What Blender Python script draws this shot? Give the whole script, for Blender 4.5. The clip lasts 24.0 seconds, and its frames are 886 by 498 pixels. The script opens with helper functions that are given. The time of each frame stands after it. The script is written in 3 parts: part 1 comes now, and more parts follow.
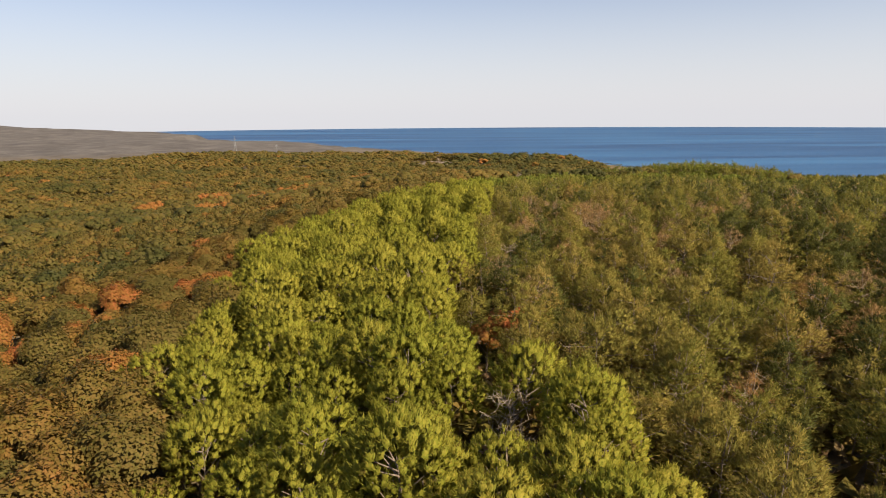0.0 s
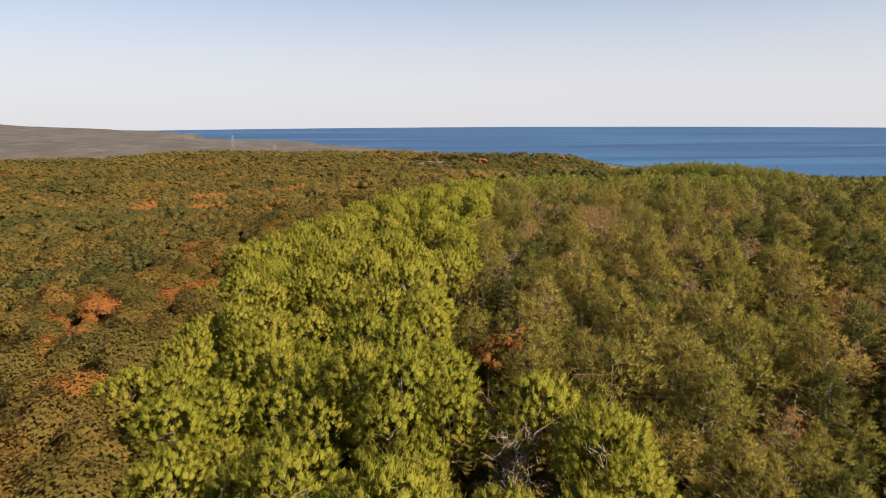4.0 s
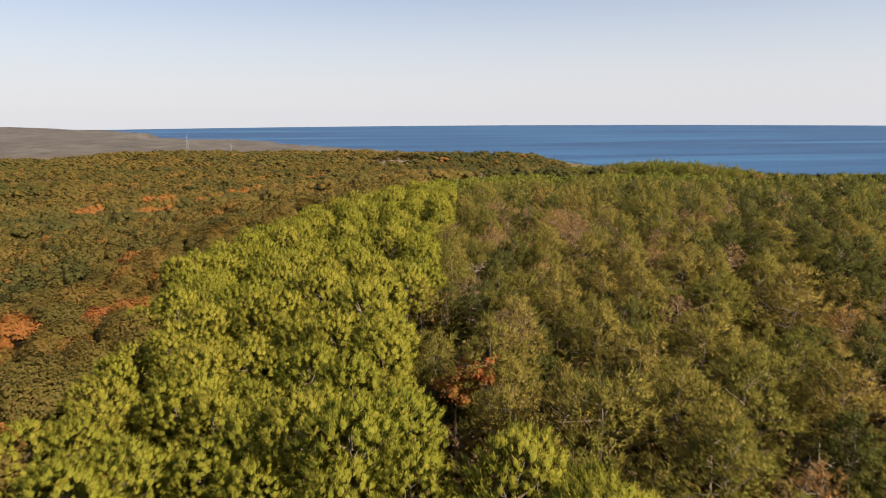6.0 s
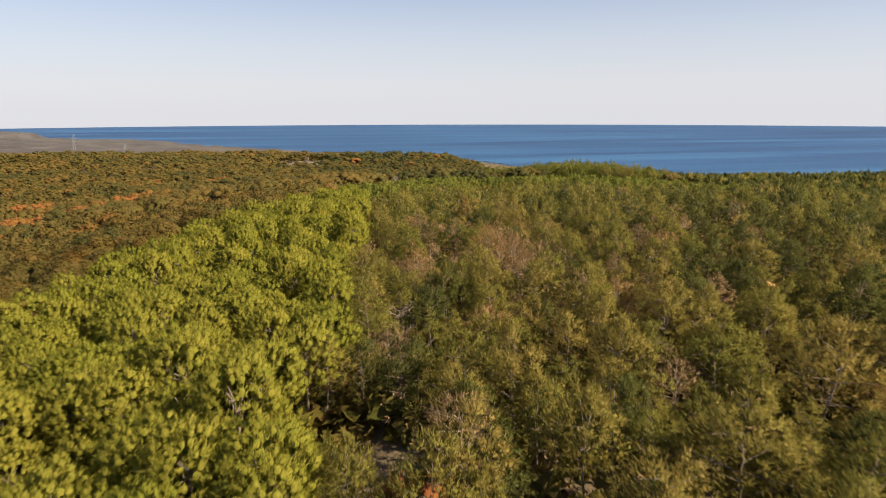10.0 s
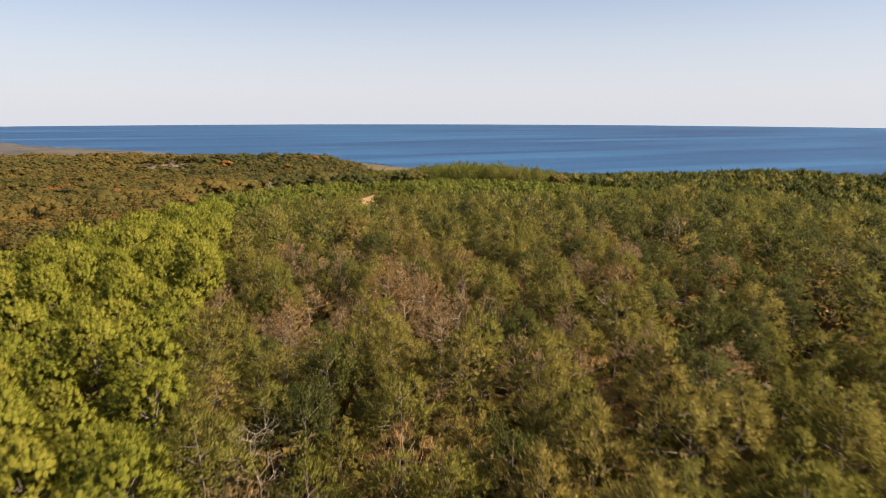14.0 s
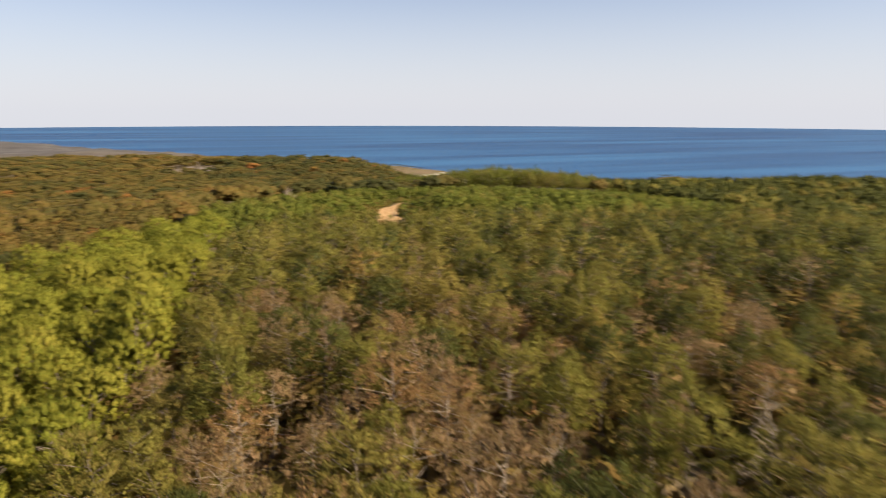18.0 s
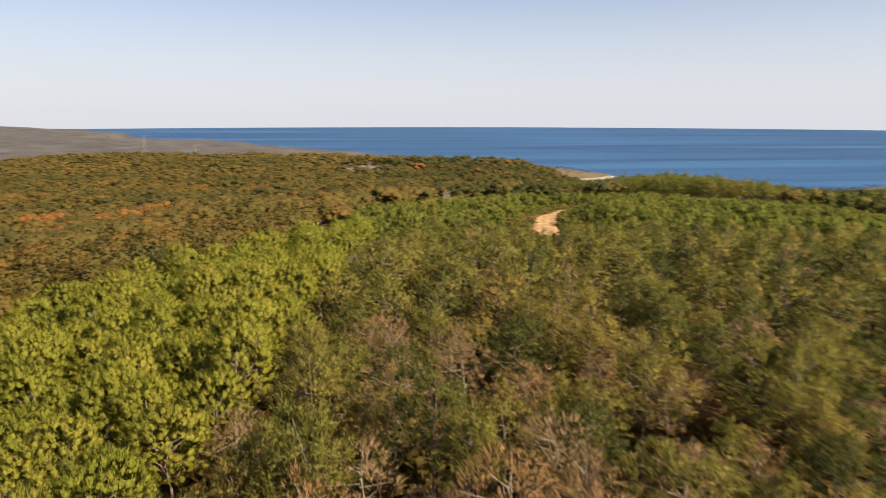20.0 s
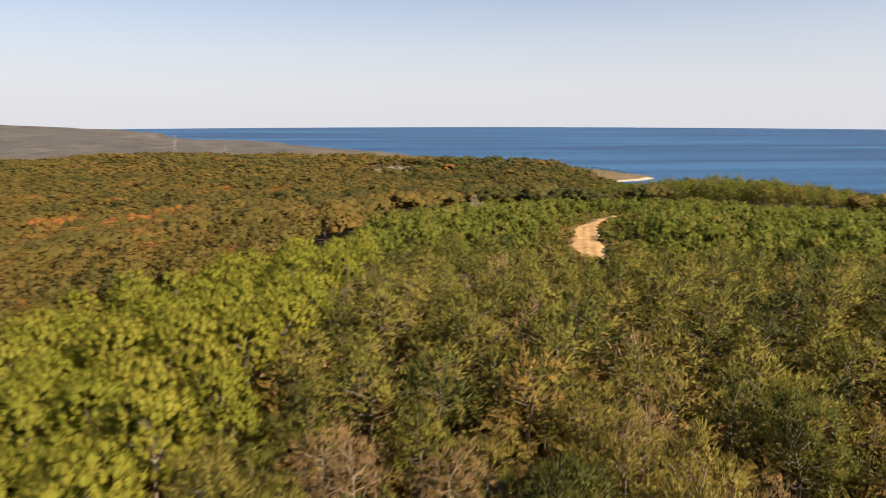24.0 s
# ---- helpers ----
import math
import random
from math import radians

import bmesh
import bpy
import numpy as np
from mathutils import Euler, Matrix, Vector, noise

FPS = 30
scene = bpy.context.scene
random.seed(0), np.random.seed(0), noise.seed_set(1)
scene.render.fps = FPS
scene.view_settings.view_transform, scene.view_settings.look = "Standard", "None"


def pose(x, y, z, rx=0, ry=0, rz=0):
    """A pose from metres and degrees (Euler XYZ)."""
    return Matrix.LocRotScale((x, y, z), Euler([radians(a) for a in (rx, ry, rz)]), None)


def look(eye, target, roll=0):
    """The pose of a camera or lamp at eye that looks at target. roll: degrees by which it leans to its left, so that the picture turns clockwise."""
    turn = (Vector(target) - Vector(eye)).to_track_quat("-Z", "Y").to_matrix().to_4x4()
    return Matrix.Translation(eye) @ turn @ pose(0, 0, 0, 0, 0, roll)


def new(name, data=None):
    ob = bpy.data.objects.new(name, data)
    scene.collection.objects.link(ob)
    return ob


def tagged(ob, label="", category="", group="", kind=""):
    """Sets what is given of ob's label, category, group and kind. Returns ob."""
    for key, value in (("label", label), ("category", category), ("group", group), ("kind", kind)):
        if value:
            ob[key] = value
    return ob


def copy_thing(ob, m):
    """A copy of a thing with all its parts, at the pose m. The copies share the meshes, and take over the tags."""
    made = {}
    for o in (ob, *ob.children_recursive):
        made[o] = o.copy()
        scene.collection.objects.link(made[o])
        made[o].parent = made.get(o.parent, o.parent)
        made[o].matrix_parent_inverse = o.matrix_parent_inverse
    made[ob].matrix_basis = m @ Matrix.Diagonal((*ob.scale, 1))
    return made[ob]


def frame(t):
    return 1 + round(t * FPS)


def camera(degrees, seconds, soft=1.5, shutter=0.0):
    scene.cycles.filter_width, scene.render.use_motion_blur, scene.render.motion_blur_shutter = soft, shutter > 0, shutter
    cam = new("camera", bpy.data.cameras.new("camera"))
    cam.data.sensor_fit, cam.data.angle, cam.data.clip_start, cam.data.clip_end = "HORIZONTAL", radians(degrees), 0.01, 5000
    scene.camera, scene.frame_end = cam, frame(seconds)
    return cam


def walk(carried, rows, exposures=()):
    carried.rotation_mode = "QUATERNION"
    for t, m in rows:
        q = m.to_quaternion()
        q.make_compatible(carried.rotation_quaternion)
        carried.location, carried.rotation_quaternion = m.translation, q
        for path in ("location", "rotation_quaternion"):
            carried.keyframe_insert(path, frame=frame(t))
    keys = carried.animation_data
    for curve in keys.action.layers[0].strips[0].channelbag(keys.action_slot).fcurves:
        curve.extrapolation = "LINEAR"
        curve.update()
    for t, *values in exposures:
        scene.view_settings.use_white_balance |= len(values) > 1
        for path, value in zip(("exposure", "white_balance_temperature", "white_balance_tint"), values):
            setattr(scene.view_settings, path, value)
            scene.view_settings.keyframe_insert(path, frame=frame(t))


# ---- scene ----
cam = camera(68.5, 24.0, soft=1.0, shutter=1.0)
PATH = [
    (0.0, pose(0.00, -0.00, 110.00, 78.21, 0.46, -0.14)),
    (0.5, pose(0.02, 0.23, 109.96, 78.23, 0.46, -0.14)),
    (1.0, pose(0.03, 0.46, 109.92, 78.23, 0.46, -0.16)),
    (1.5, pose(0.03, 0.73, 109.90, 78.22, 0.46, -0.18)),
    (3.5, pose(0.07, 4.24, 110.02, 78.18, 0.32, -0.21)),
    (4.0, pose(0.12, 6.06, 110.01, 78.15, 0.36, -0.21)),
    (4.5, pose(0.18, 7.97, 109.99, 78.12, 0.43, -0.32)),
    (5.0, pose(0.28, 10.01, 109.98, 78.07, 0.48, -1.35)),
    (5.5, pose(0.39, 12.18, 109.98, 78.01, 0.46, -3.23)),
    (6.0, pose(0.51, 14.48, 109.98, 78.01, 0.40, -3.59)),
    (6.5, pose(0.64, 16.87, 109.97, 77.99, 0.38, -3.76)),
    (7.0, pose(0.73, 19.30, 109.95, 77.95, 0.36, -7.00)),
    (7.5, pose(0.81, 21.74, 109.92, 77.90, 0.32, -10.68)),
    (8.0, pose(0.93, 24.19, 109.88, 77.90, 0.22, -10.80)),
    (8.5, pose(1.12, 26.68, 109.84, 77.90, 0.19, -10.83)),
    (9.0, pose(1.40, 29.25, 109.81, 77.90, 0.19, -10.82)),
    (9.5, pose(1.72, 31.88, 109.79, 77.91, 0.16, -10.97)),
    (11.5, pose(3.45, 43.67, 109.74, 77.87, 0.11, -15.18)),
    (12.0, pose(4.10, 46.76, 109.69, 77.87, 0.06, -18.29)),
    (12.5, pose(4.78, 49.87, 109.63, 77.86, 0.03, -20.82)),
    (13.0, pose(5.52, 52.98, 109.58, 77.86, -0.02, -21.59)),
    (13.5, pose(6.34, 56.09, 109.52, 77.88, -0.03, -21.60)),
    (14.0, pose(7.23, 59.20, 109.47, 77.89, -0.10, -21.61)),
    (14.5, pose(8.19, 62.30, 109.41, 77.92, -0.12, -21.64)),
    (15.0, pose(9.20, 65.38, 109.36, 77.95, -0.17, -23.38)),
    (15.5, pose(10.24, 68.44, 109.30, 77.97, -0.24, -26.95)),
    (16.0, pose(11.34, 71.47, 109.24, 77.97, -0.21, -27.11)),
    (16.5, pose(12.52, 74.45, 109.17, 77.95, -0.17, -27.09)),
    (17.0, pose(13.78, 77.46, 109.11, 77.98, -0.16, -27.03)),
    (17.5, pose(15.07, 80.48, 109.05, 77.98, -0.17, -24.63)),
    (18.0, pose(16.39, 83.51, 109.00, 78.02, -0.12, -18.88)),
    (18.5, pose(17.70, 86.57, 108.96, 78.04, -0.04, -14.11)),
    (19.0, pose(18.92, 89.66, 108.91, 78.07, -0.06, -11.17)),
    (19.5, pose(20.08, 92.77, 108.86, 78.09, -0.07, -7.92)),
    (21.5, pose(23.54, 104.60, 108.18, 78.17, 0.13, 2.09)),
    (22.0, pose(23.94, 107.47, 108.12, 78.18, 0.13, 2.06)),
    (22.5, pose(24.28, 110.35, 108.06, 78.17, 0.07, 2.09)),
    (23.0, pose(24.55, 113.25, 108.01, 78.17, 0.06, 1.81)),
    (23.5, pose(24.74, 116.16, 107.95, 78.17, 0.05, 0.79)),
    (24.0, pose(24.91, 119.08, 107.89, 78.13, 0.08, -1.53)),
]
# the picture cools a little on the way
walk(cam, PATH, [(0.0, 0.98, 6500, 10), (9.0, 0.98, 6450, 10), (12.5, 0.98, 6300, 10), (19.5, 0.98, 6300, 10), (22.0, 0.98, 6400, 10), (24.0, 0.98, 6430, 10)])

# ---- light ----
SUN_AZ, SUN_EL = 124.0, 41.0          # degrees clockwise from +y, and above the horizon
world = bpy.data.worlds.new("sky")
scene.world = world
world.use_nodes = True
wn = world.node_tree
sky = wn.nodes.new("ShaderNodeTexSky")
sky.sky_type = "NISHITA"
sky.sun_disc = False
sky.sun_elevation = radians(SUN_EL)
sky.sun_rotation = radians(SUN_AZ)
sky.altitude = 100
sky.air_density, sky.dust_density, sky.ozone_density = 1.0, 0.5, 3.5
# pale sea haze that thins out with height over the horizon
tex = wn.nodes.new("ShaderNodeTexCoord")
sep = wn.nodes.new("ShaderNodeSeparateXYZ")
wn.links.new(tex.outputs["Generated"], sep.inputs[0])
thin = wn.nodes.new("ShaderNodeMapRange")
thin.interpolation_type = "SMOOTHSTEP"
thin.inputs["From Min"].default_value, thin.inputs["From Max"].default_value = -0.02, 0.3
thin.inputs["To Min"].default_value, thin.inputs["To Max"].default_value = 0.88, 0.0
wn.links.new(sep.outputs["Z"], thin.inputs["Value"])
haze = wn.nodes.new("ShaderNodeMix")
haze.data_type = "RGBA"
wn.links.new(thin.outputs[0], haze.inputs["Factor"])
warm = wn.nodes.new("ShaderNodeMix")
warm.data_type, warm.blend_type = "RGBA", "MULTIPLY"
warm.inputs["Factor"].default_value = 1.0
warm.inputs["B"].default_value = (1.06, 0.97, 1.0, 1)
wn.links.new(sky.outputs[0], warm.inputs["A"])
wn.links.new(warm.outputs["Result"], haze.inputs["A"])
haze.inputs["B"].default_value = (6.3, 6.3, 6.65, 1)
wn.links.new(haze.outputs["Result"], wn.nodes["Background"].inputs[0])
wn.nodes["Background"].inputs[1].default_value = 0.062
sun = new("sun", bpy.data.lights.new("sun", "SUN"))
sun.data.energy = 5.0
sun.data.angle = radians(0.5)
sun.data.color = (1.0, 0.87, 0.66)
sa, se = radians(SUN_AZ), radians(SUN_EL)
sun.matrix_world = look((0, 0, 300), Vector((0, 0, 300)) - Vector((math.sin(sa) * math.cos(se), math.cos(sa) * math.cos(se), math.sin(se))))


# ---- materials ----
def material(name):
    m = bpy.data.materials.new(name)
    m.use_nodes = True
    nt = m.node_tree
    return m, nt, nt.nodes["Principled BSDF"]


def noise_node(nt, scale, detail=4.0, vec=None, rough=0.55):
    n = nt.nodes.new("ShaderNodeTexNoise")
    n.inputs["Scale"].default_value, n.inputs["Detail"].default_value = scale, detail
    n.inputs["Roughness"].default_value = rough
    if vec is not None:
        nt.links.new(vec, n.inputs["Vector"])
    return n


def ramp(nt, value, stops):
    r = nt.nodes.new("ShaderNodeValToRGB")
    e = r.color_ramp.elements
    while len(e) < len(stops):
        e.new(0.5)
    for k, (p, c) in enumerate(stops):
        e[k].position, e[k].color = p, (*c, 1)
    nt.links.new(value, r.inputs[0])
    return r.outputs[0]


def mathn(nt, op, a, b=None):
    n = nt.nodes.new("ShaderNodeMath")
    n.operation = op
    for k, v in enumerate((a, b)):
        if v is None:
            continue
        if isinstance(v, (int, float)):
            n.inputs[k].default_value = v
        else:
            nt.links.new(v, n.inputs[k])
    return n.outputs[0]


def foliage(name, stops, through_light=0.4, rough=0.6):
    """Leaves: one hue for each tree, finer change from blade to blade, and light through them."""
    m, nt, p = material(name)
    tone = nt.nodes.new("ShaderNodeAttribute")
    tone.attribute_name = "tone"
    info = nt.nodes.new("ShaderNodeObjectInfo")
    geo = nt.nodes.new("ShaderNodeNewGeometry")
    own = nt.nodes.new("ShaderNodeAttribute")
    own.attribute_name = "own"
    tree = mathn(nt, "ADD", tone.outputs["Fac"], mathn(nt, "MULTIPLY", mathn(nt, "ADD", mathn(nt, "MULTIPLY", info.outputs["Random"], 0.66), 0.26), mathn(nt, "SUBTRACT", 1.0, own.outputs["Fac"])))
    col = ramp(nt, tree, stops)
    blade = nt.nodes.new("ShaderNodeHueSaturation")
    nt.links.new(col, blade.inputs["Color"])
    isl = geo.outputs["Random Per Island"]
    nt.links.new(mathn(nt, "ADD", mathn(nt, "MULTIPLY", isl, -0.035), 0.515), blade.inputs["Hue"])
    # fine grain of needles and leaves
    tc = nt.nodes.new("ShaderNodeTexCoord")
    clump = noise_node(nt, 1.3, 4.0, tc.outputs["Object"], 0.75)
    grain = noise_node(nt, 9.0, 3.0, tc.outputs["Object"], 0.7)
    nt.links.new(mathn(nt, "MULTIPLY", mathn(nt, "ADD", mathn(nt, "MULTIPLY", isl, 0.4), 0.8), mathn(nt, "ADD", mathn(nt, "MULTIPLY", mathn(nt, "ADD", mathn(nt, "MULTIPLY", grain.outputs["Fac"], 0.5), mathn(nt, "MULTIPLY", clump.outputs["Fac"], 0.5)), 1.5), 0.25)), blade.inputs["Value"])
    bp = nt.nodes.new("ShaderNodeBump")
    bp.inputs["Strength"].default_value, bp.inputs["Distance"].default_value = 0.7, 0.08
    nt.links.new(grain.outputs["Fac"], bp.inputs["Height"])
    nt.links.new(bp.outputs[0], p.inputs["Normal"])
    nt.links.new(blade.outputs[0], p.inputs["Base Color"])
    p.inputs["Roughness"].default_value = rough
    p.inputs["Specular IOR Level"].default_value = 0.1
    tr = nt.nodes.new("ShaderNodeBsdfTranslucent")
    nt.links.new(blade.outputs[0], tr.inputs["Color"])
    mix = nt.nodes.new("ShaderNodeMixShader")
    mix.inputs[0].default_value = through_light
    nt.links.new(p.outputs[0], mix.inputs[1])
    nt.links.new(tr.outputs[0], mix.inputs[2])
    nt.links.new(mix.outputs[0], nt.nodes["Material Output"].inputs["Surface"])
    return m


M_PINE = foliage("pine_needles", [(0.0, (0.206, 0.214, 0.024)), (0.5, (0.268, 0.256, 0.031)), (1.0, (0.315, 0.28, 0.039))], 0.46)
M_OLIVE = foliage("olive_needles", [(0.0, (0.142, 0.14, 0.026)), (0.5, (0.208, 0.184, 0.034)), (0.85, (0.262, 0.206, 0.046)), (1.0, (0.3, 0.2, 0.05))])
M_DARK = foliage("dark_needles", [(0.0, (0.071, 0.078, 0.021)), (1.0, (0.121, 0.120, 0.024))])
M_YOUNG = foliage("young_needles", [(0.0, (0.115, 0.13, 0.02)), (0.5, (0.16, 0.168, 0.025)), (1.0, (0.2, 0.17, 0.033))])
M_DEAD = foliage("dead_needles", [(0.0, (0.28, 0.185, 0.082)), (0.6, (0.31, 0.205, 0.092)), (1.0, (0.36, 0.2, 0.06))], 0.25)
M_LEAF = foliage("oak_leaves", [(0.0, (0.076, 0.075, 0.021)), (0.3, (0.134, 0.106, 0.026)), (0.7, (0.184, 0.125, 0.029)), (1.0, (0.25, 0.136, 0.032))])
M_RUST = foliage("rust_leaves", [(0.0, (0.24, 0.132, 0.03)), (0.5, (0.31, 0.146, 0.036)), (1.0, (0.36, 0.14, 0.04))])
M_SHRUB = foliage("scrub_leaves", [(0.0, (0.128, 0.114, 0.024)), (0.5, (0.192, 0.137, 0.031)), (1.0, (0.243, 0.148, 0.044))])


def bark(name, a, b):
    m, nt, p = material(name)
    tc = nt.nodes.new("ShaderNodeTexCoord")
    n = noise_node(nt, 6.0, 5.0, tc.outputs["Object"])
    nt.links.new(ramp(nt, n.outputs["Fac"], [(0.3, a), (0.7, b)]), p.inputs["Base Color"])
    p.inputs["Roughness"].default_value = 0.9
    bp = nt.nodes.new("ShaderNodeBump")
    bp.inputs["Strength"].default_value = 0.5
    nt.links.new(n.outputs["Fac"], bp.inputs["Height"])
    nt.links.new(bp.outputs[0], p.inputs["Normal"])
    return m


M_BARK = bark("pine_bark", (0.12, 0.085, 0.06), (0.25, 0.19, 0.145))
M_GREY = bark("dead_wood", (0.26, 0.19, 0.13), (0.42, 0.33, 0.24))

M_GROUND, nt, p = material("forest_floor")
geo = nt.nodes.new("ShaderNodeNewGeometry")
n1 = noise_node(nt, 0.02, 6.0, geo.outputs["Position"], 0.65)
n2 = noise_node(nt, 0.6, 5.0, geo.outputs["Position"])
mixf = mathn(nt, "ADD", mathn(nt, "MULTIPLY", n1.outputs["Fac"], 0.6), mathn(nt, "MULTIPLY", n2.outputs["Fac"], 0.4))
near_soil = ramp(nt, mixf, [(0.3, (0.1, 0.075, 0.045)), (0.5, (0.15, 0.11, 0.062)), (0.7, (0.2, 0.14, 0.08))])
# far scrub, with distance haze put into its colour as a paler, cooler grey
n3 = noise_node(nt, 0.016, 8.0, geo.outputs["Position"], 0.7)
hazed_scrub = ramp(nt, n3.outputs["Fac"], [(0.35, (0.074, 0.064, 0.058)), (0.52, (0.104, 0.091, 0.082)), (0.66, (0.138, 0.12, 0.107))])
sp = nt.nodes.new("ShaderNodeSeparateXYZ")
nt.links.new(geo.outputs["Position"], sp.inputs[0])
# the hazed colour takes over between y 1250 and 1650
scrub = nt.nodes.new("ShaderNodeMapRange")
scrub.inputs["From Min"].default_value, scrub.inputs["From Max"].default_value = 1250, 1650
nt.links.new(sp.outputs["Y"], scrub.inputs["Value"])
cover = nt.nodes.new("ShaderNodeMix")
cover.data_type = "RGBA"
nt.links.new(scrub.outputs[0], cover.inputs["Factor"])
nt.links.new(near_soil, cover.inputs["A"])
nt.links.new(hazed_scrub, cover.inputs["B"])
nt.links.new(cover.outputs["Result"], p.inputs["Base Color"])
p.inputs["Roughness"].default_value = 1.0
p.inputs["Specular IOR Level"].default_value = 0.1
bp = nt.nodes.new("ShaderNodeBump")
bp.inputs["Strength"].default_value, bp.inputs["Distance"].default_value = 0.8, 0.5
nt.links.new(n2.outputs["Fac"], bp.inputs["Height"])
nt.links.new(bp.outputs[0], p.inputs["Normal"])

M_SEA, nt, p = material("sea_water")
geo = nt.nodes.new("ShaderNodeNewGeometry")
mp = nt.nodes.new("ShaderNodeMapping")
mp.inputs["Scale"].default_value = (0.0006, 0.0055, 1.0)
nt.links.new(geo.outputs["Position"], mp.inputs["Vector"])
n1 = noise_node(nt, 1.0, 6.0, mp.outputs[0], 0.6)
nt.links.new(ramp(nt, n1.outputs["Fac"], [(0.38, (0.003, 0.028, 0.088)), (0.5, (0.01, 0.056, 0.14)), (0.62, (0.025, 0.1, 0.21))]), p.inputs["Base Color"])
p.inputs["Roughness"].default_value = 0.4
p.inputs["Specular IOR Level"].default_value = 0.36
n2 = noise_node(nt, 0.25, 4.0, geo.outputs["Position"])
bp = nt.nodes.new("ShaderNodeBump")
bp.inputs["Strength"].default_value, bp.inputs["Distance"].default_value = 0.5, 1.0
nt.links.new(n2.outputs["Fac"], bp.inputs["Height"])
nt.links.new(bp.outputs[0], p.inputs["Normal"])


def earth(name, a, b, c):
    m, nt, p = material(name)
    geo = nt.nodes.new("ShaderNodeNewGeometry")
    n = noise_node(nt, 0.35, 6.0, geo.outputs["Position"], 0.65)
    nt.links.new(ramp(nt, n.outputs["Fac"], [(0.3, a), (0.5, b), (0.7, c)]), p.inputs["Base Color"])
    p.inputs["Roughness"].default_value = 0.95
    bp = nt.nodes.new("ShaderNodeBump")
    bp.inputs["Strength"].default_value, bp.inputs["Distance"].default_value = 0.6, 0.4
    nt.links.new(n.outputs["Fac"], bp.inputs["Height"])
    nt.links.new(bp.outputs[0], p.inputs["Normal"])
    return m


M_DIRT = earth("sandy_dirt", (0.27, 0.135, 0.04), (0.4, 0.225, 0.08), (0.52, 0.34, 0.155))
M_ROCK = earth("clearing_rock", (0.13, 0.088, 0.055), (0.18, 0.135, 0.1), (0.23, 0.185, 0.15))
M_SAND = earth("pale_sand", (0.3, 0.23, 0.155), (0.4, 0.33, 0.24), (0.48, 0.41, 0.33))
M_STEEL = bark("galvanised_steel", (0.26, 0.26, 0.26), (0.36, 0.36, 0.36))


# ---- the land ----
def smooth(v):
    v = np.clip(v, 0.0, 1.0)
    return v * v * (3 - 2 * v)


def bump(x, y, cx, cy, sx, sy):
    return np.exp(-0.5 * (((x - cx) / sx) ** 2 + ((y - cy) / sy) ** 2))


def waves(x, y, size, seed):
    """A smooth uneven field from -1 to 1."""
    r = np.random.RandomState(seed)
    out = np.zeros(np.broadcast(x, y).shape)
    for k in range(7):
        a, ph, w = r.uniform(0, 6.283), r.uniform(0, 6.283), r.uniform(0.6, 1.8)
        out = out + np.sin((x * math.cos(a) + y * math.sin(a)) * 6.283 * w / size + ph)
    return out / 3.5


COAST_X = (-5000, -1250, -1000, -930, -600, -420, -300, -190, -110, -60, 30, 150, 270, 310, 328, 346, 390, 560, 650, 760, 1200, 2200, 5000)
COAST_Y = (4800, 3050, 2850, 2350, 2280, 2180, 2080, 1960, 1760, 1660, 1580, 1360, 1230, 1170, 1090, 950, 850, 900, 1010, 780, 100, -2500, -4500)


HY = np.arange(-700.0, 901.0, 10.0)
HF = np.where(HY < 50, np.exp(-0.5 * ((HY - 50) / 206) ** 2), np.interp(HY, (50, 120, 183, 230, 259, 300, 345, 380, 410, 465, 540, 620, 720), (1.0, 0.965, 0.915, 0.89, 0.865, 0.77, 0.635, 0.53, 0.45, 0.36, 0.29, 0.1, 0.0)))
HILL_Y, HILL_F = HY, np.convolve(np.pad(HF, 3, "edge"), np.ones(7) / 7, "valid")


